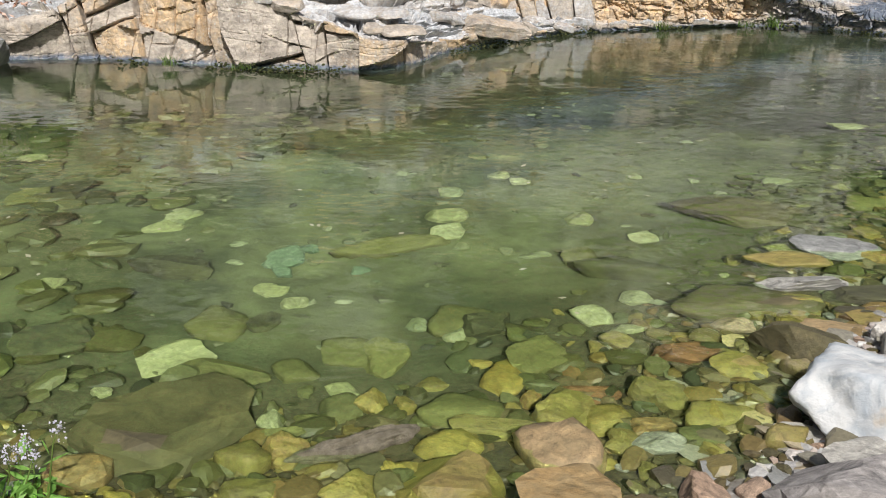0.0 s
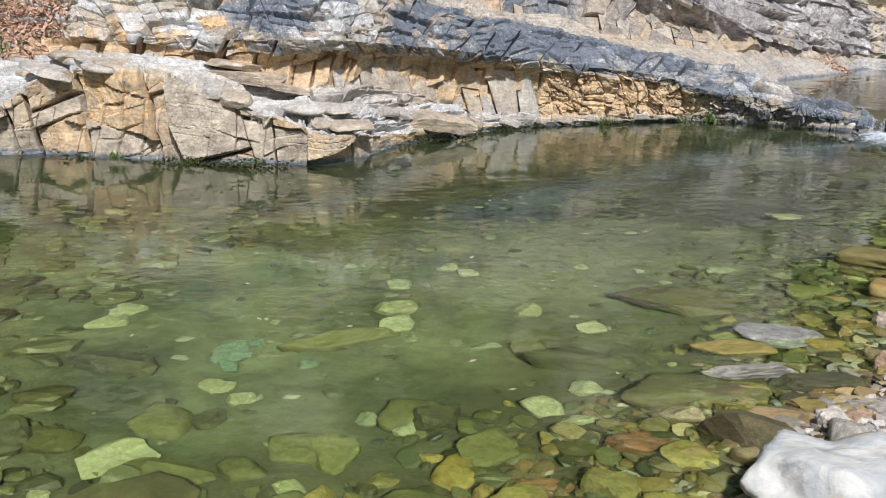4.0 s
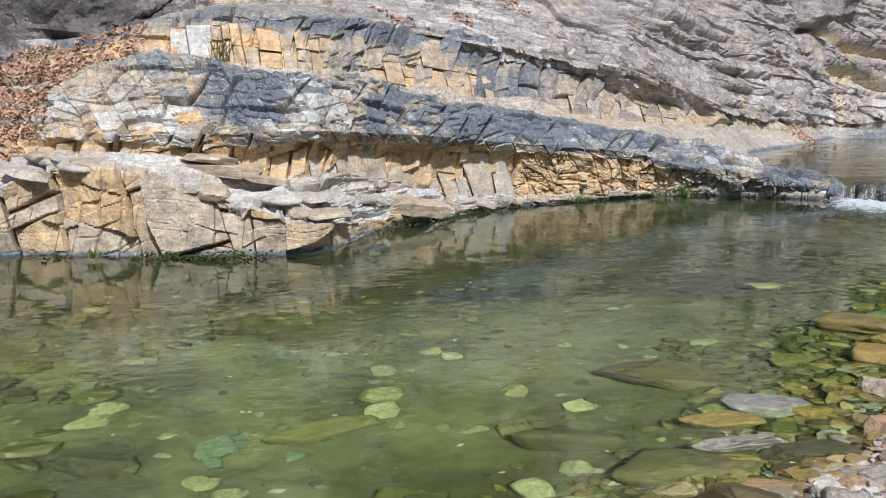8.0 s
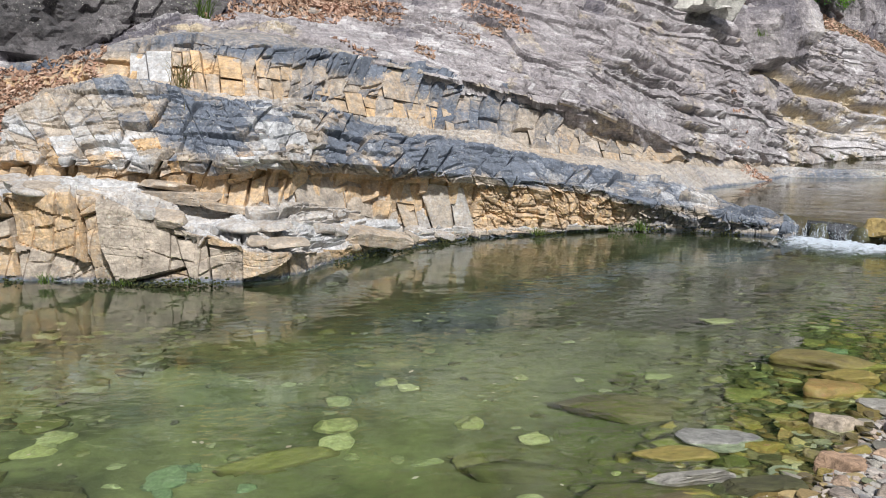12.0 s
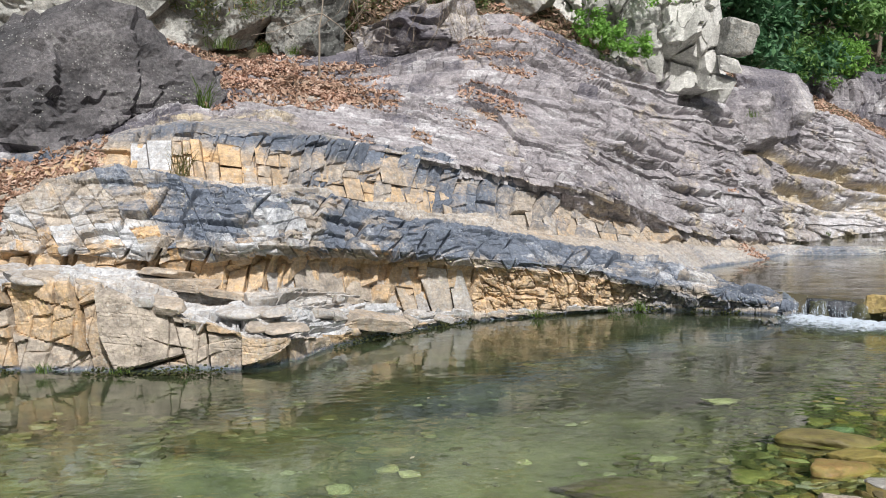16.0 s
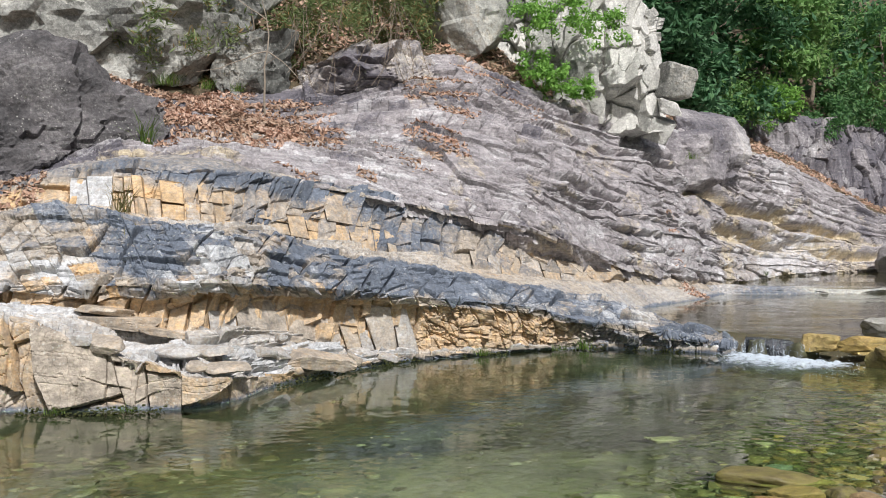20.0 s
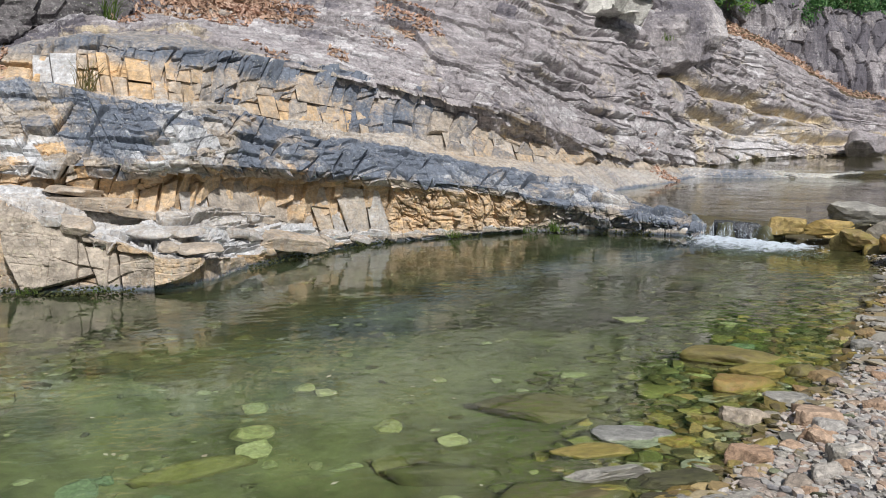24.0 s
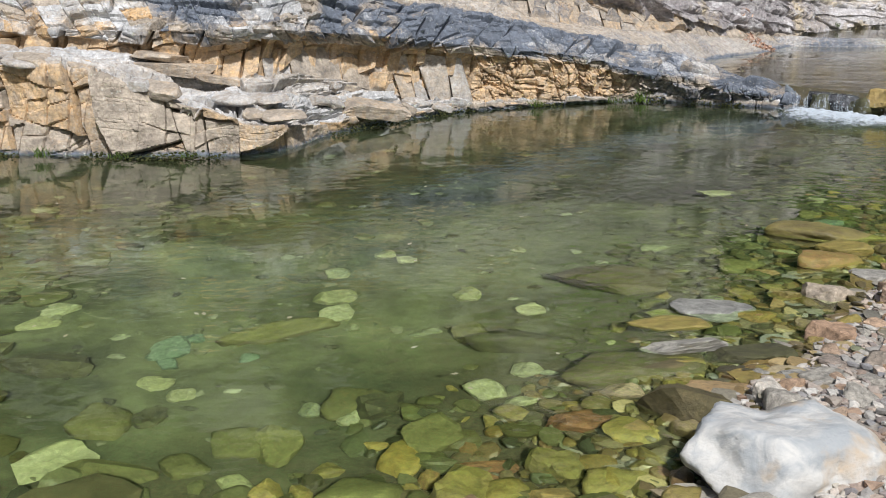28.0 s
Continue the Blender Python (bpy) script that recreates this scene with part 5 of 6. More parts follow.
def island_stones(name, tones, rough=0.8):
    m = Nodes(name)
    r = m.add("ShaderNodeNewGeometry").outputs["Random Per Island"]
    ramp = m.add("ShaderNodeValToRGB")
    els = ramp.color_ramp.elements
    while len(els) < len(tones):
        els.new(0.5)
    for i, t in enumerate(tones):
        els[i].position, els[i].color = i / (len(tones) - 1), (*t, 1.0)
    m.put(ramp.inputs[0], r)
    grain = m.noise(70, 5, 0.65)
    c = m.mix(m.ramp(grain, (0.3, 0.0), (0.7, 1.0)), m.mix(1.0, ramp.outputs[0], (0.66, 0.66, 0.66), "MULTIPLY"), m.mix(1.0, ramp.outputs[0], (1.18, 1.18, 1.16), "MULTIPLY"))
    return m.done(c, rough, m.bump(grain, 0.4, 0.006))


PEBBLE = island_stones("pale_gravel", [(0.50, 0.49, 0.47), (0.33, 0.32, 0.31), (0.44, 0.38, 0.34), (0.60, 0.59, 0.57), (0.38, 0.31, 0.26), (0.27, 0.27, 0.29), (0.48, 0.46, 0.44)])
WET_PEBBLE = island_stones("wet_gravel", [(0.173, 0.127, 0.0433), (0.0723, 0.065, 0.0397), (0.239, 0.188, 0.0578), (0.101, 0.0944, 0.0578), (0.18, 0.116, 0.047), (0.151, 0.138, 0.0867)], 0.289)
SUNK_PEBBLE = island_stones("sunken_gravel", [(0.0597, 0.0597, 0.0232), (0.106, 0.113, 0.0398), (0.0332, 0.0364, 0.0186), (0.0866, 0.0827, 0.0298), (0.126, 0.129, 0.0597), (0.0663, 0.0763, 0.0364)], 0.464)
WHITE_PEBBLE = island_stones("whitish_pebbles", [(0.50, 0.49, 0.47), (0.34, 0.325, 0.31), (0.45, 0.36, 0.30), (0.60, 0.59, 0.57), (0.38, 0.27, 0.20), (0.25, 0.25, 0.27), (0.46, 0.43, 0.38)])
SHARD = island_stones("angular_flakes", [(0.30, 0.235, 0.13), (0.15, 0.135, 0.09), (0.36, 0.34, 0.30), (0.24, 0.17, 0.08), (0.42, 0.33, 0.17), (0.27, 0.27, 0.26), (0.11, 0.10, 0.07)], 0.55)
BED_STONE = island_stones("strewn_bed_stones", [(0.05, 0.052, 0.03), (0.17, 0.18, 0.10), (0.03, 0.032, 0.02), (0.26, 0.28, 0.18), (0.08, 0.08, 0.04), (0.12, 0.15, 0.10)], 0.6)
DARK_PEBBLE = island_stones("dark_wet_gravel", [(0.12, 0.09, 0.035), (0.05, 0.045, 0.028), (0.16, 0.125, 0.045), (0.07, 0.065, 0.04), (0.20, 0.15, 0.06)], 0.4)


def scatter(name, material, count, place, size, sub, seed, label, flat=(0.35, 0.7)):
    """Loose stones, joined into one object."""
    rs = np.random.default_rng(seed)
    shapes = [hewn(sub, 700 + i, 11, (0.6, 0.95), 0.05, lid=0.62) for i in range(8)]
    verts, faces, base = [], [], 0
    x, y = place(rs, count)
    z = ground_height(x, y)
    for i in range(len(x)):
        p, f = shapes[rs.integers(8)]
        s = size(rs)
        k = np.array([s, s * rs.uniform(0.55, 0.95), s * rs.uniform(*flat)]) * 0.5
        a = rs.uniform(0, math.tau)
        q = p * k
        t = rs.uniform(-0.3, 0.3, 2)
        q[:, 2] += q[:, 0] * t[0] + q[:, 1] * t[1]
        c, s_ = math.cos(a), math.sin(a)
        verts.append(np.stack([q[:, 0] * c - q[:, 1] * s_ + x[i], q[:, 0] * s_ + q[:, 1] * c + y[i], q[:, 2] + z[i] + k[2] * 0.45], 1))
        faces += [(a0 + base, b0 + base, c0 + base) for a0, b0, c0 in f]
        base += len(p)
    return tagged(part(name, mesh_of(name, np.concatenate(verts), faces), material), label, "gravel", kind="stuff")


def sandy(x, y):
    """Where the pool bed is bare silt."""
    k = ((x + 0.25) / 1.75) ** 2 + ((y - 5.0) / 1.75) ** 2
    return k + 0.35 * fractal(np.stack([x, y, 0 * x], 1) * 1.3, 3, 121) < 1.0


def band(x0, x1, y0, y1, d0, d1):
    """Places in a stretch of the plan at a distance d0 to d1 from the shore line (water side: positive)."""
    def place(rs, count):
        x, y = rs.uniform(x0, x1, count * 12), rs.uniform(y0, y1, count * 12)
        d = side_of(SHORE, x, y)
        ok = (d > d0) & (d < d1) & ~(sandy(x, y) & (rs.random(len(x)) < 0.93))
        return x[ok][:count], y[ok][:count]
    return place


scatter("gravel", PEBBLE, 9000, band(0.7, 7.5, 2.2, 11.0, -1.5, 0.03), lambda r: 0.012 + 0.045 * r.random() ** 2.2, 1, 1, "pale grey and pinkish gravel on the shore")
scatter("gravel", WHITE_PEBBLE, 5200, band(0.7, 3.6, 2.2, 6.4, -1.2, -0.02), lambda r: 0.02 + 0.065 * r.random() ** 1.7, 1, 11, "whitish, grey and pinkish pebbles on the near shore")
scatter("shingle", SHARD, 520, band(0.6, 5.6, 2.4, 9.2, -0.25, 0.45), lambda r: 0.06 + 0.15 * r.random() ** 1.6, 2, 12, "thin angular brown and grey flakes of stone along the water's edge", (0.14, 0.3))
scatter("gravel", DARK_PEBBLE, 4200, band(-1.6, 7.0, 1.9, 10.8, -0.12, 0.55), lambda r: 0.02 + 0.06 * r.random() ** 2, 1, 2, "wet brown gravel along the water's edge")
scatter("cobbles", WET_PEBBLE, 1100, band(-1.9, 5.2, 1.95, 8.6, 0.02, 0.85), lambda r: 0.05 + 0.11 * r.random() ** 1.5, 2, 6, "wet brown cobbles packed in the shallows")
scatter("cobbles", SUNK_PEBBLE, 1500, band(-3.5, 6.5, 2.0, 10.8, 0.35, 1.7), lambda r: 0.04 + 0.14 * r.random() ** 2, 2, 3, "olive algae-covered cobbles under shallow water")
scatter("cobbles", SUNK_PEBBLE, 420, band(-6.5, 5.5, 2.5, 12.4, 1.5, 7.5), lambda r: 0.03 + 0.16 * r.random() ** 2.6, 2, 4, "scattered olive cobbles on the deeper pool bed")
scatter("cobbles", SUNK_PEBBLE, 300, band(-4.6, -1.4, 3.0, 8.3, 0.9, 7.0), lambda r: 0.08 + 0.24 * r.random() ** 1.8, 2, 7, "olive rocks lying on the deeper pool bed")
scatter("cobbles", BED_STONE, 620, lambda rs, count: (rs.uniform(-4.5, 3.2, count), rs.uniform(3.3, 9.5, count)), lambda r: 0.025 + 0.085 * r.random() ** 2.2, 2, 8, "small pale and dark stones strewn over the silt of the pool bed", (0.3, 0.6))
scatter("cobbles", PEBBLE, 500, band(5.5, 16, 9.5, 22, -3.0, -0.1), lambda r: 0.08 + 0.3 * r.random() ** 2, 2, 5, "pale cobbles on the shore above the cascade")


def cobbles():
    """Single cobbles along the edge, the ones the camera passes nearest."""
    taken = [(r[0], r[1], max(r[2], r[3])) for r in PALE_AT + SUNK_AT + SUNK_FAR + DARK_AT + BROWN_AT + YELLOW_AT + OCHRE_AT + RED_AT + SLATE_AT + DRY_AT + PINK_AT]
    taken.append((1.22, 2.86, 0.6))
    made = 0
    while made < 280:
        x, y = rng.uniform(-1.6, 4.8), rng.uniform(1.9, 8.2)
        d = float(side_of(SHORE, np.array([x]), np.array([y]))[0])
        if not -0.45 < d < 1.15 or rng.random() < max(0, d - 0.45) * 0.9:
            continue
        s = 0.05 + 0.11 * rng.random() ** 1.6 + (0.05 if rng.random() < 0.12 else 0)
        if any(math.hypot(x - a, y - b) < 0.42 * (s + c) for a, b, c in taken):
            continue
        taken.append((x, y, s))
        if d < -0.06:
            m, label = rng.choice([DRY_STONE, DRY_STONE, PINK_STONE, SLATE]), "dry cobble on the gravel shore"
        elif d < 0.6:
            m, label = rng.choice([WET_STONE, WET_STONE, WET_STONE, ORANGE_STONE, SLATE]), "wet cobble at the water's edge"
        else:
            m, label = rng.choice([SUNK_STONE, SUNK_STONE, WET_STONE, PALE_SUNK]), "algae-stained cobble under shallow water"
        stone("cobble", m, rng.randrange(9), x, y, s, s * rng.uniform(0.55, 0.95), s * rng.uniform(0.32, 0.62), rng.uniform(0, 360), tip=rng.uniform(-12, 12), label=label, group="cobbles along the shore", sub=2)
        made += 1


cobbles()


# ---- fallen leaves ----
def leaf_quads(points, normals_, size, rs, curl=0.35, slim=0.42):
    """Bent leaves of four triangles at given places."""
    n = len(points)
    nn = normals_ / (np.linalg.norm(normals_, axis=1, keepdims=True) + 1e-9)
    a = np.cross(nn, rs.normal(size=(n, 3)))
    a /= np.linalg.norm(a, axis=1, keepdims=True) + 1e-9
    b = np.cross(nn, a)
    s = (size * rs.uniform(0.6, 1.25, n))[:, None]
    k = s * rs.uniform(-curl, curl, (n, 1))
    v = np.stack([points - a * s * 0.5, points - b * s * slim * 0.5 + nn * k * 0.5 - a * s * 0.05, points + a * s * 0.5 + nn * k, points + b * s * slim * 0.5 + nn * k * 0.5 - a * s * 0.05, points + a * s * 0.02], 1)
    i = np.arange(n)[:, None] * 5
    f = np.concatenate([i + np.array([[0, 1, 4]]), i + np.array([[1, 2, 4]]), i + np.array([[2, 3, 4]]), i + np.array([[3, 0, 4]])])
    return v.reshape(-1, 3), f


def litter(name, spots, label, seed, size=0.12):
    rs = np.random.default_rng(seed)
    pts, nor = [], []
    for x, y, rx, ry, count, heap in spots:
        for _ in range(count):
            a, r = rs.uniform(0, math.tau), math.sqrt(rs.random())
            px_, py_ = x + rx * r * math.cos(a), y + ry * r * math.sin(a)
            z, n = rock_top(px_, py_)
            pts.append((px_, py_, z + 0.012 + heap * (1 - r) * rs.random()))
            nor.append(np.array(n) * 1.2 + rs.normal(size=3) * 0.55)
    v, f = leaf_quads(np.array(pts), np.array(nor), size, rs)
    return tagged(part(name, mesh_of(name, v, f), LITTER), label, "leaves", kind="stuff")


litter("leaf_litter", [(-1.75, 14.9, 1.2, 1.1, 4600, 0.14), (-0.7, 15.0, 0.8, 0.6, 1500, 0.08), (-2.2, 16.0, 0.9, 0.9, 2400, 0.10), (-1.0, 16.2, 0.9, 0.6, 900, 0.05), (-2.5, 13.8, 0.35, 0.5, 260, 0.03), (-3.4, 16.6, 1.1, 0.5, 1300, 0.05), (-2.3, 17.1, 0.9, 0.5, 900, 0.05)], "deep drift of dry brown leaves in a pocket of the slope", 1, 0.105)
litter("leaf_litter", [(-4.75, 11.2, 0.75, 0.75, 2600, 0.10), (-4.6, 10.5, 0.42, 0.4, 900, 0.06), (-3.9, 11.7, 0.5, 0.3, 600, 0.05), (-5.3, 10.6, 0.5, 0.6, 900, 0.05)], "heap of dry brown leaves beside the grey ledge", 2, 0.09)
litter("leaf_litter", [(1.5, 15.6, 0.55, 0.3, 420, 0.04), (1.9, 16.7, 0.45, 0.5, 420, 0.03), (1.3, 17.0, 0.3, 0.5, 260, 0.03), (0.35, 14.2, 0.16, 0.2, 70, 0.02), (2.8, 17.6, 0.9, 0.3, 260, 0.02), (6.8, 18.9, 0.4, 0.4, 160, 0.02), (-0.6, 13.3, 0.3, 0.12, 60, 0.01), (0.9, 14.9, 0.5, 0.15, 90, 0.01), (-4.2, 16.0, 1.0, 0.4, 400, 0.03), (-4.75, 9.25, 0.3, 0.12, 60, 0.01)], "thin scatter of dry brown leaves on the rock steps", 3, 0.10)


def hill_litter():
    """Leaf mould on the hillside between the trunks."""
    rs = np.random.default_rng(44)
    n = 16000
    x, k = rs.uniform(-9, 22, n), rs.uniform(0.0, 1.0, n) ** 1.4
    top = np.array(sorted((a, b) for a, b, c in SLOPE_TOP))
    y = np.interp(x, top[:, 0], top[:, 1]) + 0.4 + 4.0 * k
    z = ground_height(x, y) + 0.02
    v, f = leaf_quads(np.stack([x, y, z], 1), rs.normal(size=(n, 3)) * 0.5 + np.array([0, -0.4, 1]), 0.17, rs)
    tagged(part("leaf_litter", mesh_of("leaf_litter", v, f), LITTER), "brown leaf mould on the hillside under the trees", "leaves", kind="stuff")


hill_litter()


def floating_leaves():
    """Small bleached leaves that drift on the pool."""
    rs = np.random.default_rng(71)
    n = 110
    x, y = rs.uniform(-3.6, 3.4, n), rs.uniform(3.6, 9.5, n)
    ok = side_of(SHORE, x, y) > 0.6
    p = np.stack([x, y, np.full(n, 0.006)], 1)[ok]
    v, f = leaf_quads(p, rs.normal(size=p.shape) * 0.08 + np.array([0, 0, 1]), 0.036, rs, 0.15, 0.6)
    tagged(part("floating_leaves", mesh_of("floating_leaves", v, f), PALE_LEAF), "small pale dry leaves floating on the pool", "leaves", kind="stuff")


floating_leaves()


# ---- trees, shrubs and small plants ----
def tube(points, radii, sides=6):
    v, f = [], []
    pts = [Vector(p) for p in points]
    for i, (p, r) in enumerate(zip(pts, radii)):
        d = (pts[min(i + 1, len(pts) - 1)] - pts[max(i - 1, 0)]).normalized()
        a = d.orthogonal().normalized()
        b = d.cross(a)
        v += [p + (a * math.cos(math.tau * k / sides) + b * math.sin(math.tau * k / sides)) * r for k in range(sides)]
        if i:
            f += [((i - 1) * sides + k, (i - 1) * sides + (k + 1) % sides, i * sides + (k + 1) % sides, i * sides + k) for k in range(sides)]
    return v, f


def tubes_mesh(name, lines):
    v, f = [], []
    for pts, rad, sides in lines:
        a, b = tube(pts, rad, sides)
        f += [tuple(i + len(v) for i in q) for q in b]
        v += a
    return mesh_of(name, v, f, smooth=True)


def wander(start, way, length, steps, bend, rs):
    p, d, out = Vector(start), Vector(way).normalized(), [Vector(start)]
    for _ in range(steps):
        d = (d + Vector(rs.normal(size=3)) * bend).normalized()
        p = p + d * (length / steps)
        out.append(p.copy())
    return out


def tree(x, y, height, radius, leaves, size, material, seed, label, z=None, low=0.25, category="tree", name="tree", trunk=0.10, slim=0.42, clumps=46, droop=0.3):
    """Trunk, limbs, and a crown of leaves in loose clumps at the limbs' ends."""
    rs = np.random.default_rng(seed)
    z = rock_top(x, y)[0] - 0.1 if z is None else z
    ob = empty(name, pose(x, y, z))
    spine = wander((0, 0, 0), (0.1 * rs.normal(), 0.1 * rs.normal(), 1), height * 0.9, 7, 0.09, rs)
    stem = part("trunk", tubes_mesh("trunk", [(spine, [trunk * height / 6 * (1 - 0.8 * i / 7) for i in range(8)], 8)]), BARK, ob)
    tips = []
    for i in range(clumps):
        k = low + (1 - low) * rs.random()
        base = spine[min(7, int(k * 7))]
        a = rs.uniform(0, math.tau)
        reach = radius * rs.uniform(0.35, 1.0) * math.sqrt(max(0.08, 1 - (2 * (k - low) / (1 - low) - 0.8) ** 2 * 0.6))
        limb = wander(base, (math.cos(a), math.sin(a), rs.uniform(-0.2, 0.6)), reach, 5, 0.16, rs)
        if i % 3 == 0:
            part("limb", tubes_mesh("limb", [(limb, [0.03 * height / 6 * (1 - 0.16 * j) for j in range(6)], 5)]), BARK, stem)
        tips += [limb[-1], limb[-2] * 0.5 + limb[-1] * 0.5]
    c = np.array(tips)[rs.integers(len(tips), size=leaves)]
    spread_ = radius * 0.12
    pts = c + rs.normal(size=(leaves, 3)) * np.array([spread_, spread_, spread_ * 0.75])
    nor = rs.normal(size=(leaves, 3)) + np.array([0, -0.25, 1.1 - droop])
    v, f = leaf_quads(pts, nor, size, rs, 0.25, slim)
    part("crown", mesh_of("crown", v, f), material, ob)
    return tagged(ob, label, category)


for i, (x, y, h, r, n) in enumerate([(8.4, 25.6, 5.0, 2.2, 6500), (10.8, 28.4, 5.5, 2.5, 7500), (13.4, 31.2, 5.5, 2.7, 7500), (16.6, 33.6, 6.0, 2.9, 7000), (20.2, 35.6, 6.0, 2.9, 6000), (24.0, 37.0, 6.0, 2.9, 6000)]):
    tree(x, y, h, r, n, 0.25, (DEEP_LEAF, DEEP_LEAF, LIGHT_LEAF, GREEN_LEAF, LIGHT_LEAF, GREEN_LEAF)[i], 200 + i, "broad-leaved tree with dense dark green foliage above the rocks", low=0.08, clumps=(26, 24, 20, 24, 24, 26)[i])
for i, (x, y, h, r, n, m) in enumerate([(9.3, 25.2, 1.5, 1.0, 2000, DEEP_LEAF), (11.2, 27.2, 1.7, 1.1, 2400, LIGHT_LEAF), (13.0, 28.9, 1.6, 1.2, 2200, BRIGHT_LEAF), (15.2, 30.3, 1.6, 1.2, 2200, GREEN_LEAF), (17.8, 31.9, 1.6, 1.3, 2000, GREEN_LEAF), (20.8, 33.4, 1.5, 1.2, 1800, GREEN_LEAF)]):
    tree(x, y, h, r, n, 0.17, m, 230 + i, "low leafy green shrub hanging over the rock wall", z=4.5, low=0.05, category="shrub", name="shrub", clumps=30)
for i, (x, y, z, h, r, n) in enumerate([(3.45, 18.45, 5.3, 0.7, 0.6, 900), (4.1, 18.4, 5.45, 0.7, 0.6, 1000), (5.0, 18.5, 5.3, 0.6, 0.55, 900), (3.65, 18.4, 4.35, 0.7, 0.5, 900), (4.15, 18.35, 4.15, 0.7, 0.45, 900), (4.55, 18.4, 4.1, 0.45, 0.3, 500)]):
    tree(x, y, h, r, n, 0.10, BRIGHT_LEAF, 250 + i, "bright green leafy bush growing from the cliff", z=z, low=0.1, category="bush", name="bush", trunk=0.05, clumps=24)
for i, (x, y, z, h, r, n) in enumerate([(-2.9, 17.2, 4.6, 1.6, 1.2, 2600), (-1.5, 17.3, 4.9, 1.6, 1.3, 2800), (-0.1, 17.5, 5.0, 1.5, 1.3, 2800), (1.0, 17.8, 5.0, 1.4, 1.0, 2000)]):
    tree(x, y, h, r, n, 0.16, PINE_LEAF, 260 + i, "straggling olive-brown pine shrub above the leaf pocket", z=z, low=0.1, category="shrub", name="shrub", trunk=0.06, slim=0.2, clumps=22)
for i, (x, y, h, r, n) in enumerate([(-9, 19, 8, 3.2, 2600), (-5.5, 21.5, 8, 3.2, 2600), (-2.0, 21.5, 8, 3.2, 2600), (1.5, 22.5, 8, 3.2, 2600), (4.8, 24.5, 8, 3.4, 2600), (8.2, 27.5, 9, 3.6, 2600), (12.0, 31.0, 9, 3.6, 2600), (-8, 25, 9, 4, 2200), (-3.5, 26, 9, 4, 2200), (1, 27, 9, 4, 2200), (5.5, 29.5, 9, 4, 2200), (16, 35, 10, 4, 2200), (22, 38, 10, 4, 2200), (28, 40, 10, 4, 2000), (-13, 17, 8, 3.5, 2000), (9.5, 33, 10, 4.2, 2200)]):
    tree(x, y, h, r, n, 0.42, DEEP_LEAF, 300 + i, "dark green forest tree on the hillside", low=0.1)
# trees on the near side, behind the viewer
for i, (x, y) in enumerate([(-11, -4), (-6, -7), (0, -8.5), (6, -7), (12, -3), (16, 6), (19, 14)]):
    tree(x, y, 7, 3.2, 1800, 0.45, GREEN_LEAF, 340 + i, "green tree on the near bank", z=float(ground_height(np.array([float(x)]), np.array([float(y)]))[0]) - 0.1, low=0.2)


def dry_branches():
    """A bare forked branch and hanging vines over the leaf pocket."""
    rs = np.random.default_rng(5)
    ob = empty("branch", pose(-1.25, 16.0, 3.5))
    main = wander((0, 0, 0), (0.1, -0.1, 1), 2.0, 8, 0.12, rs)
    part("stem", tubes_mesh("stem", [(main, [0.020 - 0.0018 * i for i in range(9)], 6)]), TWIG, ob)
    side = [(wander(main[4], (0.9, -0.2, -0.4), 0.9, 6, 0.15, rs), [0.011 - 0.0013 * i for i in range(7)], 5), (wander(main[4], (-1, 0, -0.1), 1.2, 6, 0.15, rs), [0.011 - 0.0013 * i for i in range(7)], 5), (wander(main[6], (-0.8, 0, 0.6), 1.0, 6, 0.15, rs), [0.010 - 0.0012 * i for i in range(7)], 5)]
    for s in side:
        part("twig", tubes_mesh("twig", [s]), TWIG, ob)
    tagged(ob, "bare grey forked branch over the leaf drift", "branch")
    lines = []
    for i in range(34):
        x = rs.uniform(-0.9, 1.3)
        lines.append((wander((x, 16.7 + rs.uniform(-0.2, 0.4), 5.2 + rs.uniform(-0.2, 0.4)), (rs.normal() * 0.15, -0.15, -1), rs.uniform(0.5, 1.5), 7, 0.12, rs), [0.006] * 8, 4))
    tagged(part("vines", tubes_mesh("vines", lines), BARK), "thin brown vines and roots hanging over the rock", "vines", kind="stuff")


dry_branches()


def tuft(x, y, z, blades, height, material, seed, label, name="grass_tuft", category="grass", spread_=0.06):
    rs = np.random.default_rng(seed)
    v, f = [], []
    for _ in range(blades):
        b = Vector((rs.normal() * spread_, rs.normal() * spread_, 0))
        lean = Vector((rs.normal() * 0.35, rs.normal() * 0.35 - 0.1, 1)).normalized()
        h, w = height * rs.uniform(0.5, 1.1), height * 0.010 + 0.0025
        side = Vector((lean.y, -lean.x, 0.2)).normalized() * w
        droop = Vector((lean.x, lean.y, -0.15)) * h * 0.5
        p = [b - side, b + side, b + lean * h * 0.55 + side * 0.8, b + lean * h * 0.55 - side * 0.8, b + lean * h + droop]
        n = len(v)
        v += p
        f += [(n, n + 1, n + 2, n + 3), (n + 3, n + 2, n + 4)]
    return tagged(part(name, mesh_of(name, v, f), material, at=pose(x, y, z)), label, category, kind="stuff")


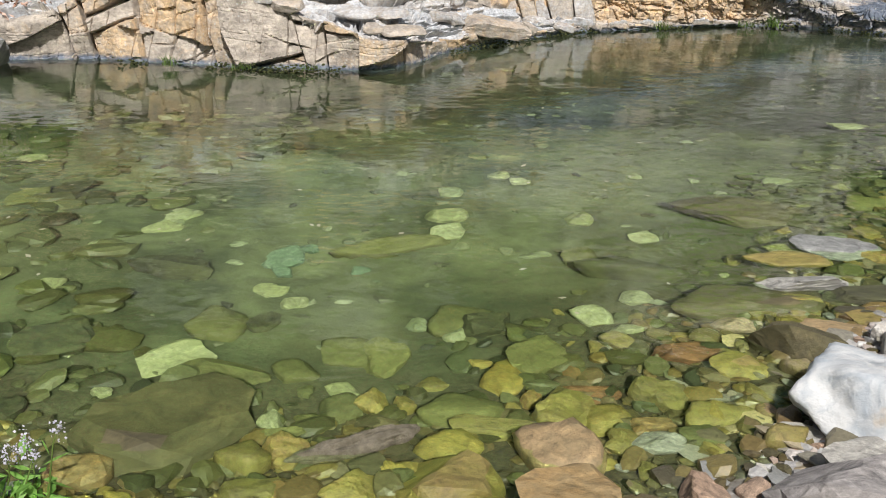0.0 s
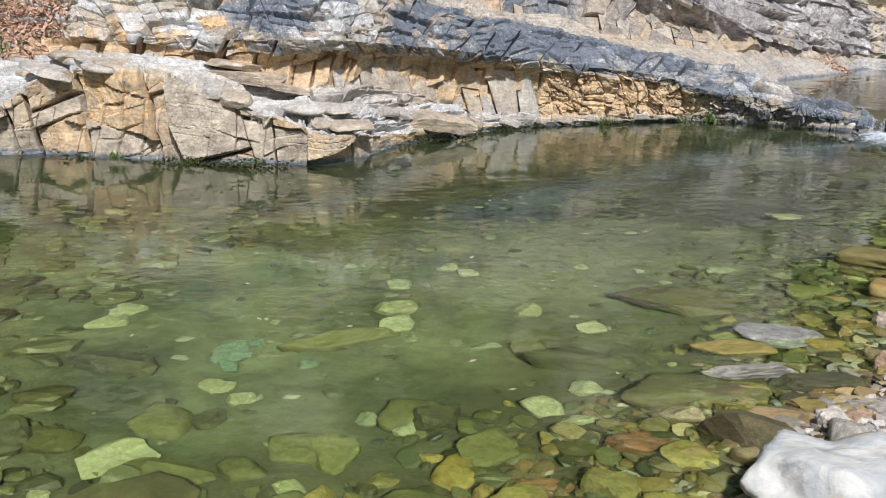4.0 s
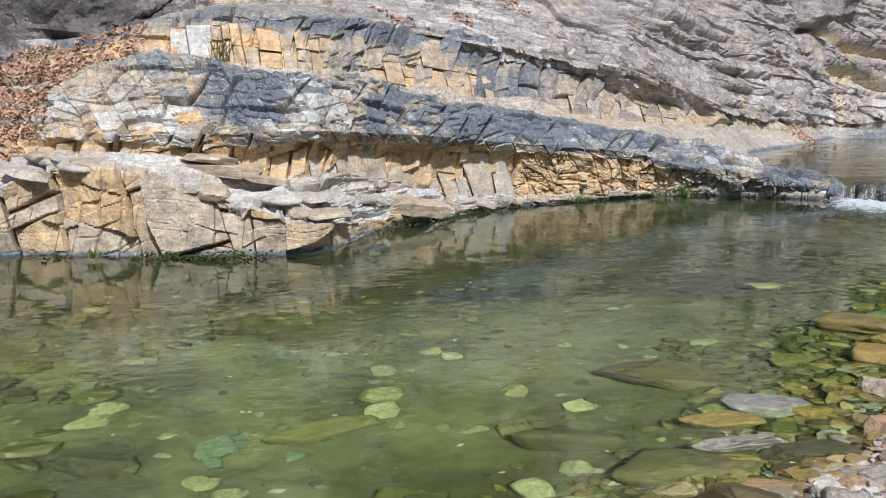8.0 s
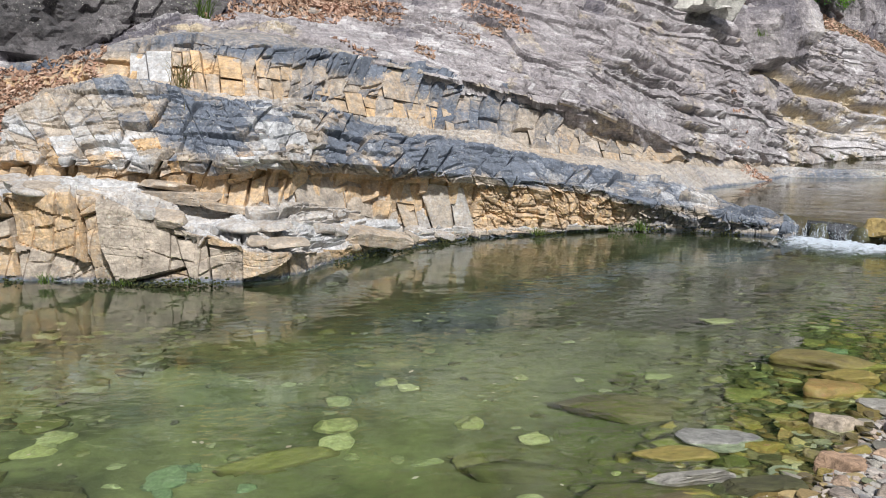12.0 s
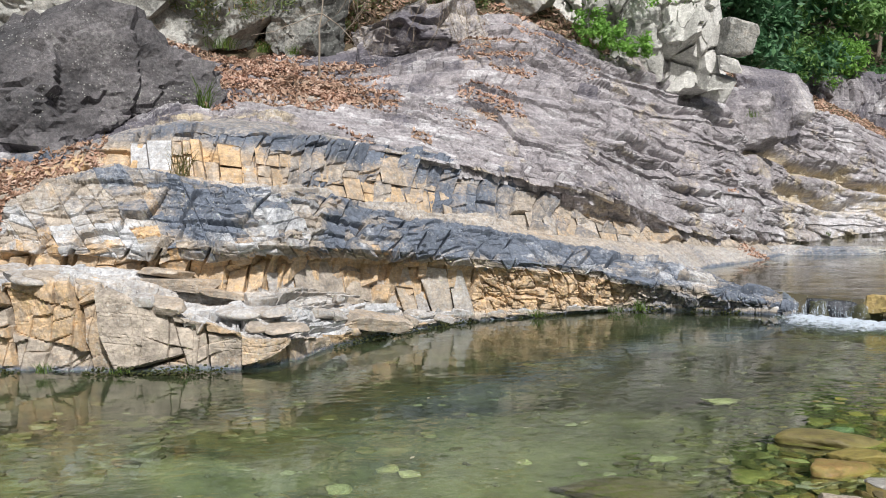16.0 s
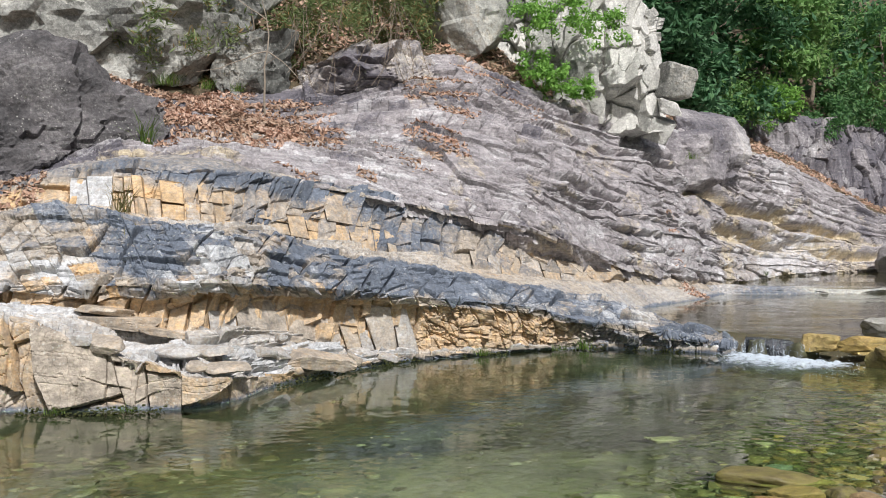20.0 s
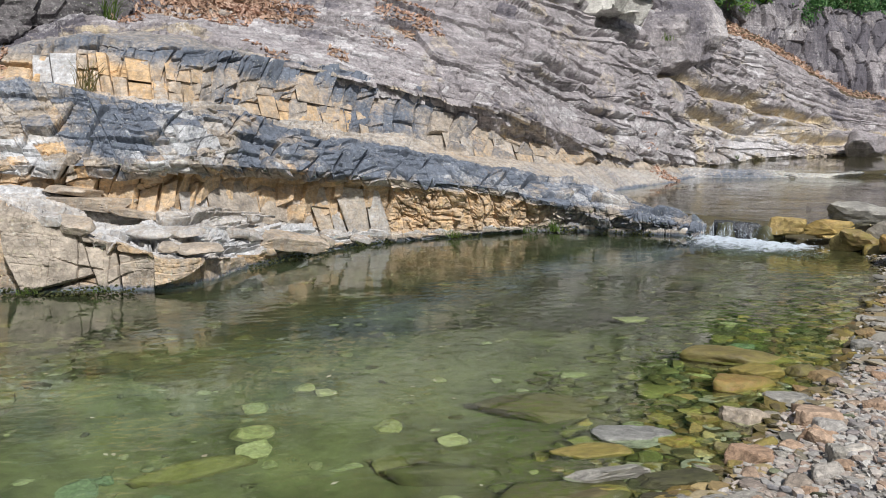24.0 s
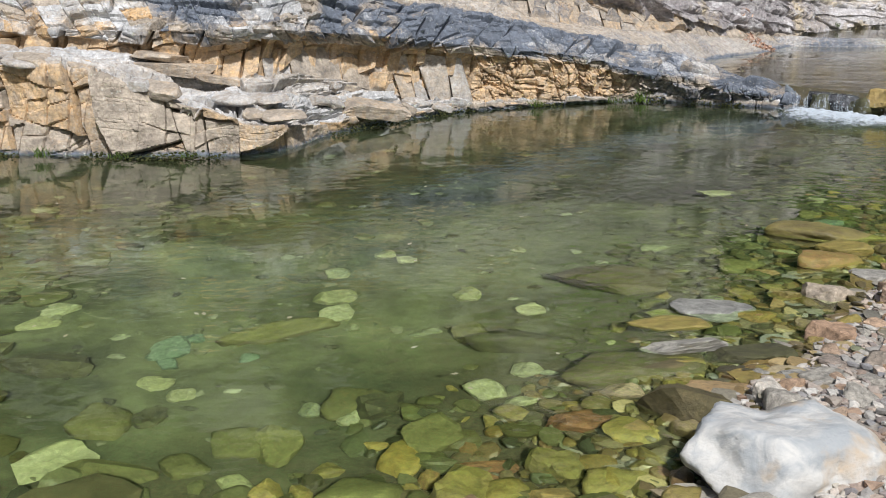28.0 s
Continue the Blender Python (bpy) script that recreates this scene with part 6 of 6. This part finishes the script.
for i, (x, y, z, n, h, m, label) in enumerate([
        (1.75, 12.42, 0.02, 60, 0.16, GRASS, "green grass tuft growing at the waterline"), (2.85, 12.80, 0.02, 50, 0.12, GRASS, "green grass tuft growing at the waterline"), (3.2, 12.88, 0.02, 60, 0.2, GRASS, "bright green plant growing at the waterline"),
        (-3.2, 8.88, 0.03, 50, 0.13, GRASS, "small green tuft at the foot of the bank"), (-1.9, 8.85, 0.03, 40, 0.08, GRASS, "small green tuft at the foot of the bank"), (-2.5, 8.82, 0.03, 36, 0.08, GRASS, "small green tuft at the foot of the bank"),
        (-2.35, 10.75, 1.82, 40, 0.42, STRAW, "tall dry grass stalk growing from a joint in the ledge"), (-2.2, 10.55, 1.55, 20, 0.22, STRAW, "dry grass growing from a joint in the ledge"),
        (-2.62, 13.4, 2.75, 40, 0.55, GRASS, "green sapling beside the dark rock"), (-3.6, 12.3, 2.1, 30, 0.35, STRAW, "dry grass at the edge of the leaves"), (-0.9, 13.0, 2.3, 30, 0.16, GRASS, "green tuft on the rock step"),
        (-5.05, 9.85, 0.85, 130, 0.36, GRASS, "bright green grass at the edge of the bank"), (-5.4, 9.8, 0.8, 130, 0.4, GRASS, "bright green grass at the edge of the bank"), (-4.9, 10.0, 0.9, 90, 0.3, GRASS, "bright green grass at the edge of the bank"),
        (-2.9, 16.6, 4.05, 90, 0.26, GRASS, "green fern on the rock step"), (-2.2, 16.4, 3.95, 80, 0.22, GRASS, "green fern on the rock step"), (-1.7, 16.3, 3.9, 60, 0.2, GRASS, "green fern on the rock step"), (6.5, 17.9, 2.95, 30, 0.2, GRASS, "green tuft on the slope"),
        (12.0, 25.2, 0.5, 60, 0.16, GRASS, "grass along the upper pool"), (10.3, 23.2, 0.5, 60, 0.16, GRASS, "grass along the upper pool")]):
    tuft(x, y, z, n, h, m, 400 + i, label, spread_=0.05 + 0.06 * (n > 80))


def moss():
    rs = np.random.default_rng(9)
    v, f = [], []
    shapes = hewn(1, 900, 6, (0.7, 1.0), 0.1)
    pts = spread(FOOT, 600)
    for _ in range(1100):
        p = pts[rs.integers(60, 590)]
        if smooth_noise(np.array([[p[0] * 2.2, 0.0, 0.0]]), 3)[0] < -0.1:
            continue
        s = rs.uniform(0.005, 0.014)
        q = shapes[0] * s * np.array([1.3, 0.8, 0.8]) + np.array([p[0] + rs.normal() * 0.03, p[1] - 0.02 + rs.uniform(-0.06, 0.04), 0.07 * rs.random() ** 2])
        f += [tuple(i + len(v) for i in t) for t in shapes[1]]
        v += [tuple(a) for a in q]
    tagged(part("moss", mesh_of("moss", v, f), MOSS), "dark green moss along the waterline of the bank", "moss", kind="stuff")


moss()


def flower_plant():
    rs = np.random.default_rng(12)
    x, y = -1.33, 2.22
    ob = empty("flowering_plant", pose(x, y, -0.06))
    for i in range(6):
        a = rs.uniform(-0.6, 0.6)
        stem = wander((rs.normal() * 0.03, rs.normal() * 0.03, 0), (a * 0.7 - 0.1, 0.15, 1), rs.uniform(0.16, 0.30), 6, 0.12, rs)
        stalk = part("stem", tubes_mesh("stem", [(stem, [0.004 - 0.0004 * j for j in range(7)], 5)]), GRASS, ob)
        n = 9
        pts = np.array([stem[int(k)] for k in rs.uniform(0, 5, n)])
        v, f = leaf_quads(pts + rs.normal(size=(n, 3)) * 0.025, rs.normal(size=(n, 3)) + np.array([0, -0.3, 1]), 0.075, rs, 0.2, 0.34)
        part("foliage", mesh_of("foliage", v, f), BRIGHT_LEAF, stalk)
        v, f = leaf_quads(np.array(stem[-1]) + rs.normal(size=(44, 3)) * np.array([0.010, 0.010, 0.016]), rs.normal(size=(44, 3)) + np.array([0, -0.6, 0.6]), 0.009, rs, 0.2, 0.8)
        part("flower_head", mesh_of("flower_head", v, f), PETAL, stalk, "tiny pale lilac flowers")
    tagged(ob, "leafy green plant with pale lilac flowers at the water's edge", "plant")


flower_plant()


def driftwood():
    rs = np.random.default_rng(14)
    p, f = ball(5)
    q = p * np.array([0.21, 0.045, 0.04])
    q[:, 2] += 0.012 * np.sin(q[:, 0] * 14)
    ridge = np.abs(smooth_noise(q * np.array([7, 70, 70]), 6))
    q += p * (0.016 * fractal(q * np.array([8, 24, 24]), 3, 4) - 0.014 * ridge)[:, None]
    tagged(part("driftwood", mesh_of("driftwood", q, f), DRIFT, at=pose(-0.45, 2.58, 0.0, 0, -5, 24)), "short weathered piece of driftwood lying on the stones", "driftwood")


driftwood()


# ---- the cascade ----
def foam_material(name, falling):
    m = Nodes(name)
    a = m.add("ShaderNodeAttribute")
    a.attribute_name = "mineral"
    thick = m.add("ShaderNodeSeparateColor")
    m.put(thick.inputs[0], a.outputs["Color"])
    n = m.noise(3.0, 4, 0.6, at=m.scaled(14, 14, 1.2)) if falling else m.noise(17, 5, 0.7)
    w = m.math("ADD", n, m.math("MULTIPLY", m.math("SUBTRACT", thick.outputs[0], 0.5), 0.55))
    return m.done((0.72, 0.81, 0.92), 0.4, m.bump(n, 0.5, 0.02), Alpha=m.ramp(w, (0.50, 0.0), (0.74, 0.7)) if falling else m.ramp(w, (0.42, 0.0), (0.72, 0.8)))


WET_ROCK = plain_material("black_wet_rock", (0.03, 0.032, 0.04), (0.10, 0.105, 0.12), 9, 0.25, 0.7, 0.03)
FALLING, FOAM = foam_material("falling_water", True), foam_material("white_foam", False)


def cascade():
    rs = np.random.default_rng(20)
    ob = empty("cascade", pose(0, 0, 0))
    a, b = np.array([5.10, 12.30, 0.275]), np.array([5.72, 11.58, 0.275])
    out = np.array([-0.75, -0.66, 0.0])
    nu, nv = 90, 22
    g = np.zeros((nv, nu, 3))
    for j in range(nv):
        t = j / (nv - 1)
        for i in range(nu):
            u = i / (nu - 1)
            wob = 0.05 * math.sin(u * 21) + 0.035 * math.sin(u * 47 + 1) + 0.02 * rs.normal()
            g[j, i] = a + (b - a) * u + out * (0.02 + 0.16 * t + wob * t) + np.array([0, 0, -0.285 * t * t])
    fade = np.repeat(np.linspace(0.30, 0.62, nv)[:, None], nu, 1).reshape(-1, 1) * np.ones((1, 3))
    part("falling_water", sheet_mesh("falling_water", g, fade, smooth=True), FALLING, ob, "thin curtain of white falling water")
    # dark wet rock under the falling water
    q, f = hewn(4, 57, 14, (0.6, 0.95), 0.06, box=0.7)
    q = q * np.array([0.56, 0.20, 0.20])
    part("wet_lip", mesh_of("wet_lip", q, f), WET_ROCK, ob, "dark wet rock behind the falling water", at=pose(5.47, 12.03, 0.075, 0, 0, -49))
    # foam on the pool below
    n, m = 70, 50
    u, v = np.meshgrid(np.linspace(0, 1, n), np.linspace(0, 1, m))
    ax, bx = np.array([4.93, 12.28]), np.array([5.98, 10.72])
    x = ax[0] + (bx[0] - ax[0]) * u - 0.8 * 1.25 * v * np.sin(np.pi * np.clip(u, 0.05, 0.95)) ** 0.5
    y = ax[1] + (bx[1] - ax[1]) * u - 0.6 * 1.25 * v * np.sin(np.pi * np.clip(u, 0.05, 0.95)) ** 0.5
    p = np.stack([x.ravel(), y.ravel(), 0 * x.ravel()], 1)
    z = 0.012 + (0.035 * np.abs(fractal(p * 9, 3, 6)) + 0.02) * (1 - v.ravel()) ** 0.7
    fade = ((1 - v.ravel()) ** 0.8 * np.clip(6 * u.ravel() * (1 - u.ravel()), 0, 1))[:, None] * np.ones((1, 3)) * 1.2
    part("foam", sheet_mesh("foam", np.stack([x, y, z.reshape(x.shape)], -1), fade, smooth=True), FOAM, ob, "white churning foam")
    verts, faces = [], []
    s = hewn(1, 3, 4, (0.9, 1.0), 0.0)
    for _ in range(420):
        u, v = rs.random(), rs.random() ** 1.6
        c = ax + (bx - ax) * u - np.array([0.8, 0.6]) * 0.75 * v
        q = s[0] * rs.uniform(0.002, 0.006) + np.array([c[0], c[1], 0.02 + 0.16 * rs.random() ** 3 * (1 - v)])
        faces += [tuple(i + len(verts) for i in t) for t in s[1]]
        verts += [tuple(k) for k in q]
    tagged(part("droplets", flat_mineral(mesh_of("droplets", verts, faces), 1.0, 1.0, 1.0), FOAM, ob), kind="stuff")
    tagged(ob, "small white cascade falling between the ledge and the stones", "cascade")


cascade()
